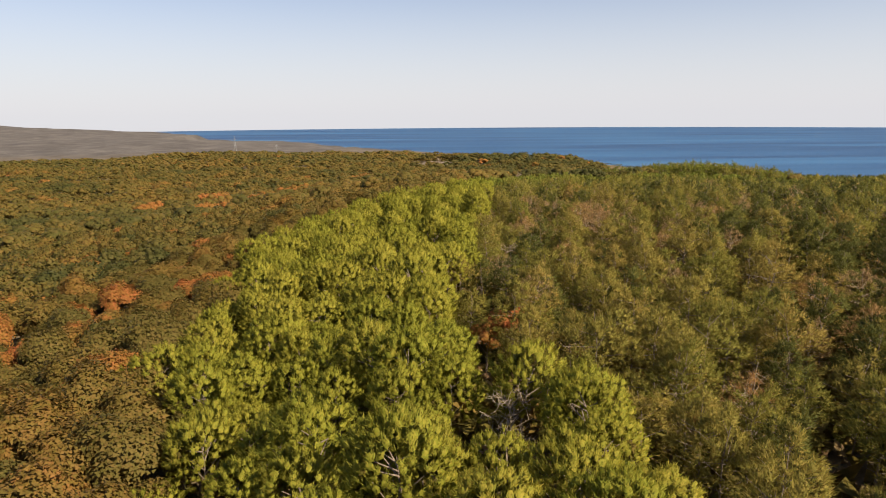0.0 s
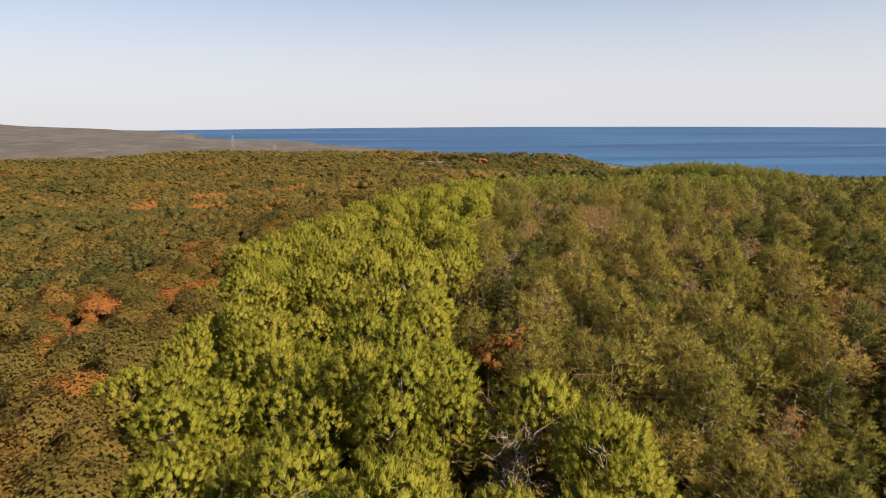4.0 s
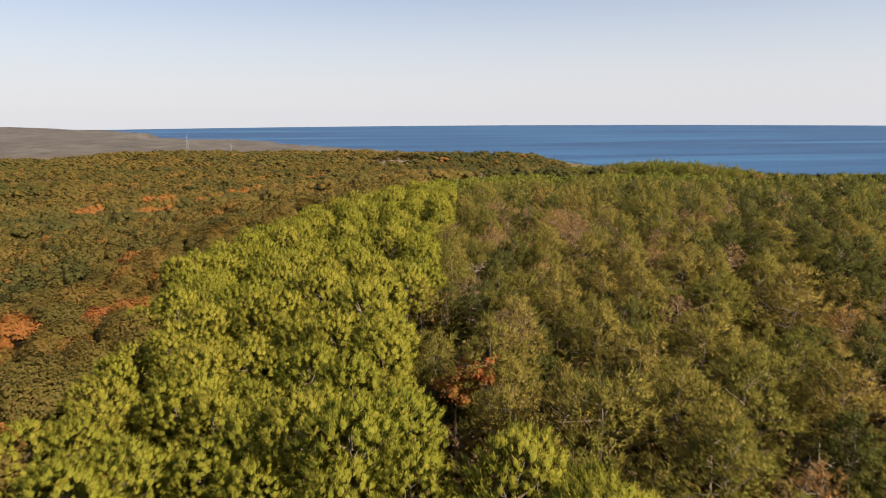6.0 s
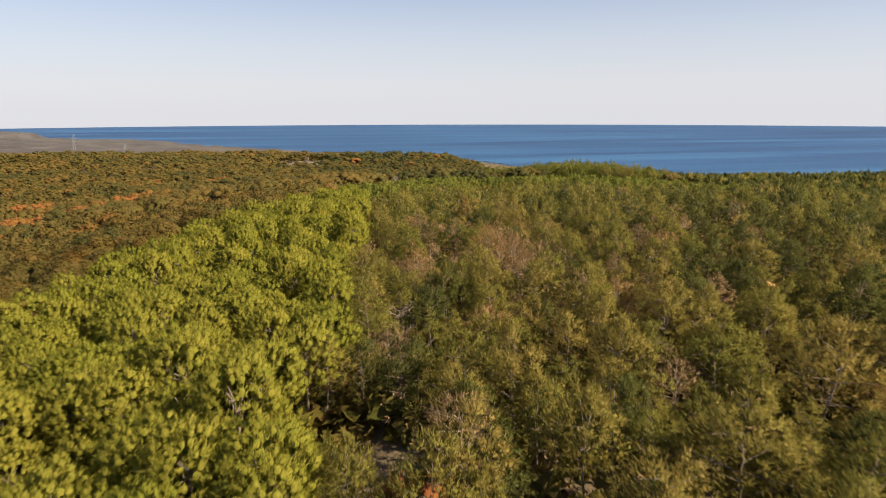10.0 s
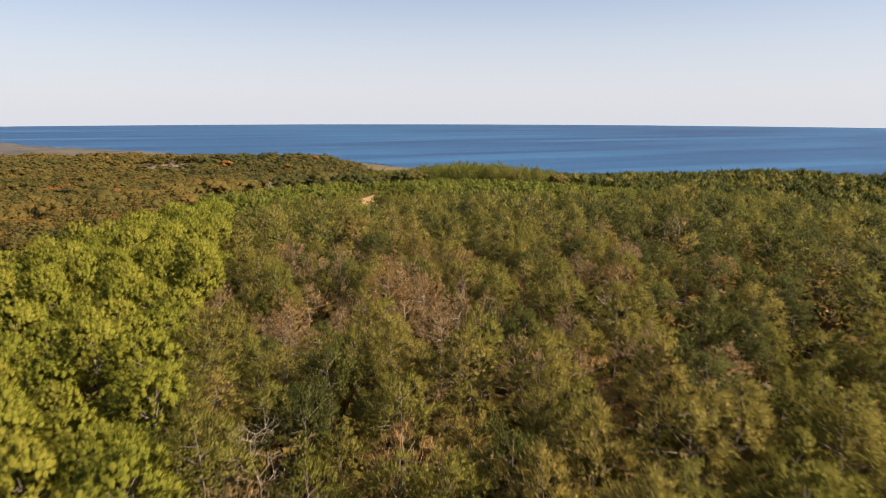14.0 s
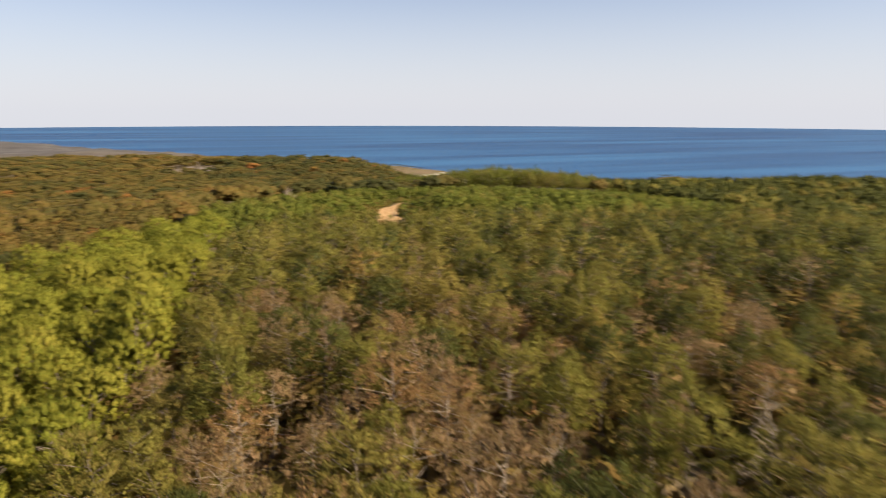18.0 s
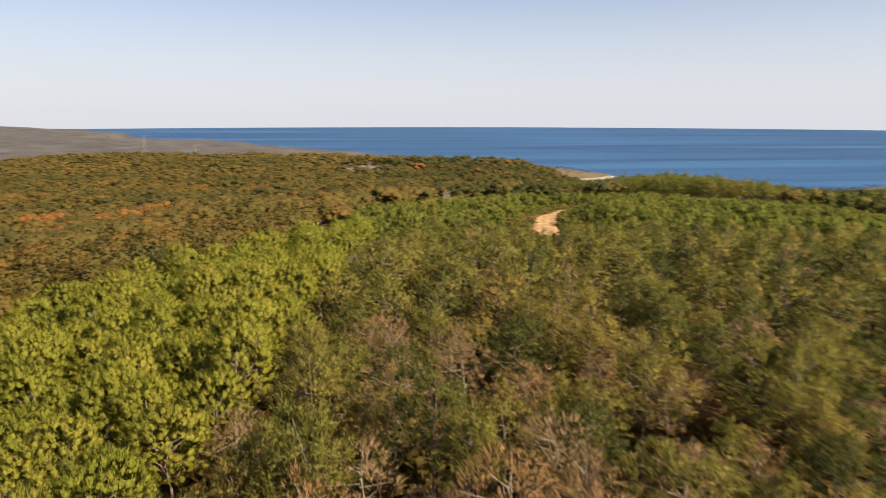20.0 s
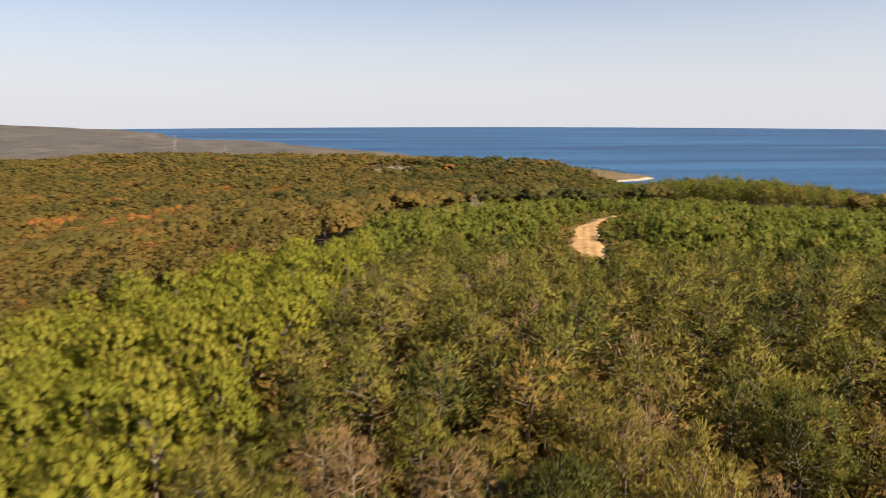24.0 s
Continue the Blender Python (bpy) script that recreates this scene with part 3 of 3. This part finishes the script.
def tree_thing(name, shape, leaf, wood, label, category, group):
    """One tree as a thing: an Empty at its foot with trunk and crown."""
    stem, crown = shape
    root = tagged(new(name), label, category, group)
    v, t = stem
    cut = 8 * int(t[0][2] - 1)
    new("trunk", mesh_object("trunk", v[:cut], t[:cut], wood, flat=False)).parent = root
    if len(v) > cut:
        twigs = new("branchwork", mesh_object("branchwork", v[cut:], t[cut:] - cut, wood, flat=False))
        twigs.parent, twigs["kind"] = root, "stuff"
    if crown is not None:
        c = new("crown", mesh_object("crown", crown[0], tri(crown[0]), leaf, normals=crown[1]))
        c.parent = root
    return root


def plant(roots, x, y, sizes, rng):
    """Copies of the given trees at the places; the first of each stands at its own place."""
    z = land(x, y)
    for k in range(len(x)):
        m = pose(x[k], y[k], z[k], rng.normal() * 2, rng.normal() * 2, rng.uniform(0, 360)) @ Matrix.Diagonal((sizes[k], sizes[k], sizes[k] * rng.uniform(0.92, 1.1), 1))
        root = roots[k % len(roots)]
        if k < len(roots):
            root.matrix_basis = m
        else:
            c = copy_thing(root, Matrix())
            c.matrix_basis = m


def dist_path(x, y):
    """Distance from the line that the flight follows over the ground."""
    f = np.clip((x * 27 + y * 121) / (27 ** 2 + 121 ** 2), 0, 1)
    return np.hypot(x - f * 27, y - f * 121)


def gaps(x, y):
    """Small openings between the crowns."""
    g = np.hypot((x - 6.2) / 5.0, (y - 77) / 8.5) < 1
    for cx, cy, r in ((-2, 55, 1.8), (-5.5, 42, 2.2), (-31, 76, 2.5), (4.6, 44.3, 2.0), (60, 106, 3.0), (59, 130, 3.0)):
        g = g | (np.hypot(x - cx, y - cy) < r)
    return g


# light pines of the strip
x, y, r = spots(-45, 40, 8, 234, 4.7, 11)
ok = (x > left_edge(y)) & (x < right_edge(y)) & ~gaps(x, y)
x, y = x[ok], y[ok]
order = np.argsort(dist_path(x, y) + 0.0)
near = order[:290]
far = order[290:]
roots = [tree_thing("pine_tree", light_pine(100 + k), M_PINE, M_BARK, "bright yellow-green round-headed pine with upright brushy shoots", "pine", "pines of the bright plantation strip") for k in range(7)]
plant(roots, x[near], y[near], r.uniform(0.78, 1.2, len(near)), r)
place_stuff("pine_grove", [light_pine(150 + k, 0.5) for k in range(5)], x[far], y[far], r.uniform(0.8, 1.1, len(far)), r, M_PINE, M_BARK, "bright yellow-green pine plantation along the hilltop", "pines")

# mixed stand: olive, dark, withered and bare trees
x, y, r = spots(2, 215, 8, 262, 4.5, 12)
ok = (x > right_edge(y) + 1.0) & (y < stand_end(x) + 8 * waves(x, y, 40, 43)) & ~gaps(x, y) & (road_gap(x, y) > 6) & (x < 60 + y * 0.9) & ((y > 0.5 * x + 46) | (y > 1.4 * x - 10) | (r.rand(len(x)) < 0.3))
x, y = x[ok], y[ok]
order = np.argsort(dist_path(x, y))
# dark pines, and spots of shadow rendered by dark-needled trees
DARK_AND_SHADED = ((12, 162), (37, 87), (47, 106), (67, 106), (41.5, 123), (75, 163), (58, 152), (33, 107), (24, 125), (23, 90), (80, 145), (8.5, 160), (42, 153), (57, 97), (62, 101), (52, 85), (48, 80), (7, 86), (10, 83), (66, 112), (70, 96))
WITHERED = ((24.4, 116.4), (21.5, 125.4), (35.6, 126.5), (17.7, 126), (17.2, 120.7), (39.6, 94), (40.6, 148.7), (26.8, 149), (46, 119.6), (22, 150), (34, 57), (27, 112), (30, 121), (38, 140), (20, 114))
wither = 0.035 + 0.36 * bump(x, y, 25, 118, 12, 12) + 0.2 * bump(x, y, 40, 125, 18, 24)
draw = r.rand(len(x))
# more dark needles towards the right, to paint the shade lying there
sort = np.where(draw < wither, 2, np.where(draw < wither + 0.09 + 0.26 * smooth((x - 38) / 30) + 0.25 * bump(x, y, 64, 98, 18, 24) + 0.12 * bump(x, y, 78, 155, 20, 30), 1, np.where(draw > 0.99, 3, 0)))
for n, places in ((1, DARK_AND_SHADED), (2, WITHERED)):
    for cx, cy in places:
        sort[np.argmin(np.hypot(x - cx, y - cy))] = n
tall = (1.0 - 0.3 * bump(x, y, 60, 118, 16, 22)) * (1 - 0.3 * smooth((y - 180) / 40))
near, far = order[:330], order[330:]
GROUP = "trees of the mixed stand"
for n, nm, made, leaf, wood, lab, cat, lo, hi in (
    (0, "thin_pine", [olive_pine(200 + k) for k in range(7)], M_OLIVE, M_BARK, "olive-green thin-crowned pine with pale bare lower stem", "pine", 0.72, 1.15),
    (1, "dark_pine", [olive_pine(220 + k) for k in range(3)], M_DARK, M_BARK, "dark green dense pine among paler neighbours, its dark needles partly standing in for shade", "pine", 0.8, 1.1),
    (2, "dead_pine", [olive_pine(230 + k, 1.0, 0.75) for k in range(4)], M_DEAD, M_GREY, "withered brown pine with thin rusty needles", "dead pine", 0.72, 1.0),
    (3, "bare_tree", [bare_tree(240 + k) for k in range(3)], None, M_GREY, "leafless pale grey dead tree with forking twigs", "dead tree", 0.75, 1.0),
):
    i = near[sort[near] == n]
    roots = [tree_thing(nm, shape, leaf, wood, lab, cat, GROUP) for shape in made[: max(1, min(len(made), len(i)))]]
    plant(roots, x[i], y[i], r.uniform(lo, hi, len(i)) * tall[i], r)
for n, nm, leaf, wood, lab, cat, thin in (
    (0, "pine_wood", M_OLIVE, M_BARK, "olive-green mixed pine wood on the broad hilltop", "pines", 1.0),
    (1, "dark_pines", M_DARK, M_BARK, "dark green pines scattered in the wood, partly standing in for shade", "pines", 1.0),
    (2, "withered_pines", M_DEAD, M_GREY, "withered brown pines scattered in the wood", "dead pines", 0.7),
):
    i = far[sort[far] == n]
    place_stuff(nm, [olive_pine(250 + 10 * n + k, 0.4, thin) for k in range(5)], x[i], y[i], r.uniform(0.75, 1.15, len(i)) * tall[i], r, leaf, wood, lab, cat)

def shrub(seed):
    """Low bush of leafy twigs; 2 m high."""
    rng = np.random.RandomState(seed)
    d = dome(rng, 26, 0.0)
    p = d * np.array([1.3, 1.3, 1.5]) * rng.uniform(0.6, 1.05, (26, 1)) + np.array([0, 0, 0.2])
    sticks = [(np.array([0.0, 0, -0.3]), q, 0.03, 0.01) for q in p[:5]]
    return rods(sticks, 3), cards(rng, p, d + np.array([0, 0, 0.4]), 0.5)


sx, sy, r = spots(-40, 150, 10, 210, 2.4, 17)
ok = (sx > left_edge(sy)) & (sx < 25 + sy * 0.9) & (np.hypot(sx - 60, sy - 106) > 3.5) & (np.hypot(sx - 59, sy - 130) > 3.5) & (np.hypot((sx - 6.2) / 2.8, (sy - 79) / 8) > 1)
sx, sy = sx[ok], sy[ok]
pick = r.rand(len(sx)) < 0.72
place_stuff("undergrowth", [shrub(700 + k) for k in range(4)], sx[pick], sy[pick], r.uniform(0.9, 2.1, pick.sum()), r, M_SHRUB, None, "olive-brown scrubby undergrowth between the pines", "undergrowth")
place_stuff("dry_undergrowth", [shrub(710 + k) for k in range(3)], sx[~pick], sy[~pick], r.uniform(0.6, 1.2, (~pick).sum()), r, M_DEAD, None, "dry brown scrub between the pines", "undergrowth")

# single trees that stand out
roots = [tree_thing("bare_tree", bare_tree(280, 90), None, M_GREY, "leafless pale grey bush of twisted twigs among pines", "dead tree", "")]
plant(roots, np.array([4.6, 45.0, 43.2, 46.4]), np.array([44.3, 372.0, 367.0, 365.0]), np.array([0.9, 1.1, 0.95, 0.8]), np.random.RandomState(5))
roots = [tree_thing("autumn_sapling", broadleaf(281 + k, 900, 0.2), M_RUST, M_BARK, "rust-orange young autumn tree at the edge of the pines", "tree", "") for k in range(2)]
plant(roots, np.array([6.6, 4.6, 8.6]), np.array([67.4, 66.4, 68.6]), np.array([0.82, 0.62, 0.55]), np.random.RandomState(6))

# young pines round the dirt track, with scrub between them
def young_zone(x, y):
    """The replanted slope round the track."""
    return (x > left_edge(y) + 3) & (x < 262) & (y > stand_end(x)) & (y < np.interp(x, (30, 45, 66, 110, 262), (366, 384, 374, 396, 400)))


x, y, r = spots(4, 262, 198, 405, 3.5, 13)
ok = (road_gap(x, y) > 4.2) & young_zone(x, y)
x, y = x[ok], y[ok]
free = bump(x, y, 168, 432, 60, 34) < 0.55
x, y = x[free], y[free]
pick = waves(x, y, 70, 41) + 0.5 * r.normal(size=len(x)) < 0.55
place_stuff("young_pines", [olive_pine(300 + k, 0.15) for k in range(5)], x[pick], y[pick], r.uniform(0.4, 0.78, pick.sum()) * (0.5 + 0.5 * smooth((road_gap(x[pick], y[pick]) - 6) / 10)) * (1 - 0.55 * bump(x[pick], y[pick], 53, 226, 9, 16)), r, M_YOUNG, None, "bright green young pines of a replanted slope", "young pines", 0.6)
place_stuff("scrub_pines", [olive_pine(310 + k, 0.15) for k in range(3)], x[~pick], y[~pick], r.uniform(0.4, 0.75, (~pick).sum()) * (0.5 + 0.5 * smooth((road_gap(x[~pick], y[~pick]) - 6) / 10)) * (1 - 0.55 * bump(x[~pick], y[~pick], 53, 226, 9, 16)), r, M_OLIVE, None, "olive scrubby pines scattered on a replanted slope", "young pines", 0.6)
x, y, r = spots(4, 262, 198, 410, 3.0, 18)
ok = (road_gap(x, y) > 3.8) & young_zone(x, y)
x, y = x[ok], y[ok]
place_stuff("scrub", [shrub(720 + k) for k in range(4)], x, y, r.uniform(0.8, 1.5, len(x)), r, M_SHRUB, None, "olive-brown scrub between young pines", "undergrowth")

# tall trees beyond the young ones, and conifers on the far ridge
x, y, r = spots(100, 240, 385, 480, 4.8, 14)
ok = bump(x, y, 168, 432, 60, 34) > 0.55
x, y = x[ok], y[ok]
pick = r.rand(len(x)) < 0.55
for sel, mat, lab in ((pick, M_YOUNG, "belt of tall yellow-green pines with bare stems"), (~pick, M_OLIVE, "olive-green pines standing in a tall belt")):
    place_stuff("pine_belt", [olive_pine(320 + k, 0.4) for k in range(4)], x[sel], y[sel], r.uniform(0.95, 1.15, sel.sum()) * (1.08 + 0.4 * bump(x[sel], y[sel], 168, 425, 34, 60)), r, mat, M_BARK, lab, "pines")
x, y, r = spots(190, 560, 150, 520, 6.2, 15)
ok = (x > 215 + 0.1 * (y - 200)) & (y < 500)
x, y = x[ok], y[ok]
pick = waves(x, y, 60, 42) + 0.6 * r.normal(size=len(x)) < 0.5
for sel, nm, mat, lab in ((pick, "conifer_ridge", M_DARK, "dark green conifer plantation on a far ridge"), (~pick, "pine_ridge", M_OLIVE, "olive-green pines among the dark conifers")):
    place_stuff(nm, [olive_pine(340 + k, 0.13) for k in range(5)], x[sel], y[sel], r.uniform(0.95, 1.3, sel.sum()), r, mat, None, lab, "conifers", 0.4)


# broadleaf woods
def wood_zone(x, y):
    """Where broadleaf trees stand."""
    a = (x < left_edge(y)) | (y > 340)
    young = young_zone(x, y) | (bump(x, y, 168, 432, 60, 34) > 0.52)
    ridge = (x > 225) & (y < 505)
    stand = (y < 345) & (x > left_edge(y))
    clear = np.hypot((x + 7) / 31, (y - 806) / 38) < 1
    return a & ~young & ~ridge & ~stand & ~clear


RUST = ((-102, 392, 13), (-90, 406, 11), (-119, 336, 12), (-110, 352, 9), (-98, 432, 11), (-84, 448, 10), (-71, 560, 20), (-60, 575, 12), (-150, 428, 12), (-168, 380, 10), (-57, 84, 5), (-43, 104, 4), (-56, 100, 4), (-52, 62, 5), (-45, 74, 3), (-66, 70, 4), (-40, 120, 4), (-70, 110, 5), (-30, 60, 3))


def rusty(x, y):
    """Patches where the leaves have turned."""
    f = waves(x, y, 150, 21) + 0.6 * waves(x, y, 40, 22) > 1.75
    for cx, cy, rr in RUST:
        f = f | (np.hypot(x - cx, y - cy) < rr)
    return f


x, y, r = spots(-150, 0, 5, 260, 5.3, 16)
ok = wood_zone(x, y)
x, y = x[ok], y[ok]
d = dist_path(x, y)
near = np.nonzero((d < 92) & (x > -85))[0][:300]
rest = np.setdiff1d(np.arange(len(x)), near)
rust = rusty(x, y) | (r.rand(len(x)) < 0.13)
shapes = [broadleaf(400 + k, 5400, 0.2, 6, 0.66, 3.9, 0.38) for k in range(6)]
roots = [tree_thing("broadleaf_tree", s, M_LEAF, M_BARK, "olive-brown broadleaf tree turning in early autumn", "tree", "broadleaf trees beside the pines") for s in shapes]
i = near[~rust[near]]
plant(roots, x[i], y[i], r.uniform(0.75, 1.1, len(i)), r)
roots = [tree_thing("autumn_tree", s, M_RUST, M_BARK, "broadleaf tree with rust-orange autumn leaves", "tree", "rusty autumn trees beside the pines") for s in shapes[:3]]
i = near[rust[near]]
plant(roots, x[i], y[i], r.uniform(0.7, 1.0, len(i)), r)
mid = [broadleaf(420 + k, 420, 0.38) for k in range(5)]
i = rest[~rust[rest]]
place_stuff("broadleaf_wood", mid, x[i], y[i], r.uniform(0.78, 1.1, len(i)), r, M_LEAF, M_BARK, "olive-brown broadleaf wood on the valley side", "woodland")
i = rest[rust[rest]]
place_stuff("autumn_wood", mid, x[i], y[i], r.uniform(0.65, 0.95, len(i)), r, M_RUST, None, "rust-orange trees in the broadleaf wood", "woodland")


def view_wedge(x, y):
    """The land in front of the hill, out to the coast."""
    a = np.degrees(np.arctan2(x, y + 60))
    return (a > -41) & (a < 46)


for k, (y0, y1, gap, count, size, broad, seed) in enumerate(((150, 430, 7.0, 250, 0.38, 4.9, 31), (430, 760, 8.2, 95, 0.62, 5.5, 32), (760, 1330, 10.4, 22, 1.2, 6.8, 33))):
    x, y, r = spots(-1250, 900, y0, y1, gap, seed)
    ok = wood_zone(x, y) & view_wedge(x, y) & (land(x, y) > np.where((x > 250) & (y > 1000), 5.0, 3.0)) & ((x < -150) | (y > 260))
    x, y = x[ok], y[ok]
    rust = rusty(x, y) | (r.rand(len(x)) < 0.006)
    shapes = [broadleaf(500 + 10 * k + j, count, size, 2, 0.7, broad, 0.45) for j in range(6)]
    low = (1 - 0.35 * bump(x, y, 175, 620, 40, 70)) * (1 - 0.74 * smooth((x - 190) / 70) * smooth((y - 680) / 150))
    for pick, nm, mat, lab in ((~rust, "broadleaf_wood", M_LEAF, "olive-brown broadleaf wood rolling towards the coast"), (rust, "autumn_wood", M_RUST, "rust-orange groups in the broadleaf wood")):
        place_stuff(nm, shapes, x[pick], y[pick], r.uniform(0.68, 1.32, pick.sum()) * low[pick], r, mat, None, lab, "woodland", varied=0.14)

# cheaper woods behind the start and on the hill's far flanks
x, y, r = spots(-260, 260, -160, 170, 6.4, 35)
flank = (x > 30) & (y < 0.5 * x + 46) & (y < 1.4 * x - 10) & (x < 215) & (y > 7)
ok = (y < 7) | (x < -150) & (y < 150) | flank
x, y = x[ok], y[ok]
leafy = x < -15
place_stuff("broadleaf_wood", shapes, x[leafy], y[leafy], r.uniform(0.75, 1.0, leafy.sum()), r, M_LEAF, None, "olive-brown broadleaf wood on the back of the hill", "woodland")
bright = ~leafy & (x < 18)
place_stuff("pine_grove", [light_pine(160 + k, 0.3) for k in range(4)], x[bright], y[bright], r.uniform(0.9, 1.2, bright.sum()), r, M_PINE, None, "bright yellow-green pines on the back of the hill", "pines")
olive = ~leafy & ~bright
place_stuff("pine_wood", [olive_pine(270 + k, 0.2) for k in range(4)], x[olive], y[olive], r.uniform(0.9, 1.2, olive.sum()), r, M_OLIVE, None, "olive-green pine wood on the back of the hill", "pines")


# ---- track, beach, pylons ----
def ribbon(name, line, widths, lift, mat, rng):
    """A strip of bare earth that follows the ground."""
    pts = np.array(line, float)
    f = np.linspace(0, len(pts) - 1, 60)
    px, py = np.interp(f, np.arange(len(pts)), pts[:, 0]), np.interp(f, np.arange(len(pts)), pts[:, 1])
    w = np.interp(f, np.linspace(0, len(pts) - 1, len(widths)), widths) * (1 + 0.12 * np.sin(f * 7) + 0.08 * np.sin(f * 17 + 1))
    dx, dy = np.gradient(px), np.gradient(py)
    ln = np.hypot(dx, dy)
    nx, ny = dy / ln, -dx / ln
    k = 12
    s = np.linspace(-0.5, 0.5, k + 1)
    gx, gy = px[:, None] + nx[:, None] * w[:, None] * s, py[:, None] + ny[:, None] * w[:, None] * s
    ruts = -0.3 * (np.exp(-((np.abs(s) - 0.13) / 0.05) ** 2))
    gz = land(gx, gy) + lift + ruts + 0.22 * waves(gx, gy, 7, 51) - 0.5 * (np.abs(s) > 0.45)
    v = np.stack([gx, gy, gz], -1).reshape(-1, 3)
    i, j = np.meshgrid(np.arange(k), np.arange(len(px) - 1))
    a = (j * (k + 1) + i).ravel()
    return new(name, mesh_object(name, v, np.stack([a, a + 1, a + k + 2, a + k + 1], -1), mat, flat=False))


rng = np.random.RandomState(70)
tagged(ribbon("road", ROAD, (5, 7, 7.5, 7, 5.5, 4.5, 3.5), 0.45, M_DIRT, rng), "sandy ochre dirt track curving through young pines", "dirt track", kind="structure")

for cx, cy, turn in ((60, 106, 0.5), (59, 130, 1.1)):
    c, d = math.cos(turn), math.sin(turn)
    tagged(ribbon("dirt_bank", [(cx - 5 * c, cy - 5 * d), (cx, cy), (cx + 5 * c, cy + 5 * d)], (1.0, 2.8, 1.0), 0.4, M_DIRT, rng), "bare ochre sandy bank glimpsed between pines", "bare soil", kind="structure")

bx, by = np.meshgrid(np.linspace(318, 410, 70), np.linspace(1080, 1200, 90))
bz = land(bx, by)
n = bx.shape[1]
i, j = np.meshgrid(np.arange(n - 1), np.arange(bx.shape[0] - 1))
a = (j * n + i).ravel()
q = np.stack([a, a + 1, a + n + 1, a + n], -1)
zq = bz.ravel()[q].mean(1)
q = q[(zq > -0.6) & (zq < 1.2)]
v = np.stack([bx, by, bz + 0.25], -1).reshape(-1, 3)
used, back = np.unique(q, return_inverse=True)
tagged(new("beach", mesh_object("beach", v[used], back.reshape(-1, 4), M_SAND, flat=False)), "pale sand and chalky bank at the foot of a headland", "beach", kind="structure")


# bare rocky clearing in the wood
cx, cy = np.meshgrid(np.linspace(-42, 30, 30), np.linspace(784, 850, 26))
n = cx.shape[1]
i, j = np.meshgrid(np.arange(n - 1), np.arange(cx.shape[0] - 1))
a = (j * n + i).ravel()
q = np.stack([a, a + 1, a + n + 1, a + n], -1)
inside = (bump(cx, cy, -7, 816, 27, 22) + 0.12 * waves(cx, cy, 25, 61)) > 0.58
q = q[inside.ravel()[q].all(1)]
v = np.stack([cx, cy, land(cx, cy) + 1.2 + 0.8 * waves(cx, cy, 14, 62)], -1).reshape(-1, 3)
used, back = np.unique(q, return_inverse=True)
tagged(new("rocky_clearing", mesh_object("rocky_clearing", v[used], back.reshape(-1, 4), M_ROCK, flat=False)), "grey and ochre rocky clearing in the broadleaf wood", "clearing", kind="structure")
r = np.random.RandomState(63)
bx2, by2 = r.uniform(-36, 22, 22), r.uniform(790, 840, 22)
place_stuff("bare_thicket", [bare_tree(290 + k, 24) for k in range(3)], bx2, by2, r.uniform(0.6, 1.0, 26), r, None, M_GREY, "leafless grey thicket on a rocky clearing", "thicket")


def pylon(x, y, h):
    """Lattice tower with three cross-arms."""
    z = float(land(x, y))
    root = tagged(new("pylon"), "grey steel lattice power pylon standing on the wooded ridge", "pylon", "pylons on the ridge")
    root.location = (x, y, z)
    legs, braces = [], []
    half = lambda f: 2.6 * (1 - f) + 0.45 * f
    for sx, sy in ((-1, -1), (1, -1), (1, 1), (-1, 1)):
        legs.append([((sx * half(f0), sy * half(f0), h * f0), (sx * half(f1), sy * half(f1), h * f1), 0.11, 0.1) for f0, f1 in ((0, 0.5), (0.5, 1.0))])
    for k in range(8):
        f0, f1 = k / 8, (k + 1) / 8
        a, b = half(f0), half(f1)
        for p0, p1 in (((-a, -a), (b, -b)), ((a, -a), (b, b)), ((a, a), (-b, b)), ((-a, a), (-b, -b))):
            braces.append(((p0[0], p0[1], h * f0), (p1[0], p1[1], h * f1), 0.05, 0.05))
    for sticks in legs:
        v, t = rods(sticks, 4)
        new("leg", mesh_object("leg", v, t, M_STEEL)).parent = root
    v, t = rods(braces, 3)
    new("lattice", mesh_object("lattice", v, t, M_STEEL)).parent = root
    for f, w in ((0.72, 3.6), (0.84, 4.6), (0.95, 3.2)):
        v, t = rods([((-w, 0, h * f), (w, 0, h * f), 0.13, 0.13), ((-w, 0, h * f), (0, 0, h * f + 1.3), 0.09, 0.09), ((w, 0, h * f), (0, 0, h * f + 1.3), 0.09, 0.09)], 4)
        new("cross_arm", mesh_object("cross_arm", v, t, M_STEEL)).parent = root


pylon(-347, 1106, 36)
pylon(-300, 1195, 34)


def mast(x, y, h):
    root = tagged(new("mast"), "slim pale steel mast rising behind the pine belt", "mast", "masts behind the pine belt")
    root.location = (x, y, float(land(x, y)))
    v, t = rods([((0, 0, -0.5), (0, 0, h), 0.18, 0.1)], 6)
    new("pole", mesh_object("pole", v, t, M_STEEL)).parent = root
    v, t = rods([((-0.9, 0, h - 0.4), (0.9, 0, h - 0.4), 0.07, 0.07)], 4)
    new("cross_arm", mesh_object("cross_arm", v, t, M_STEEL)).parent = root


mast(232, 548, 25)
mast(268, 552, 23)
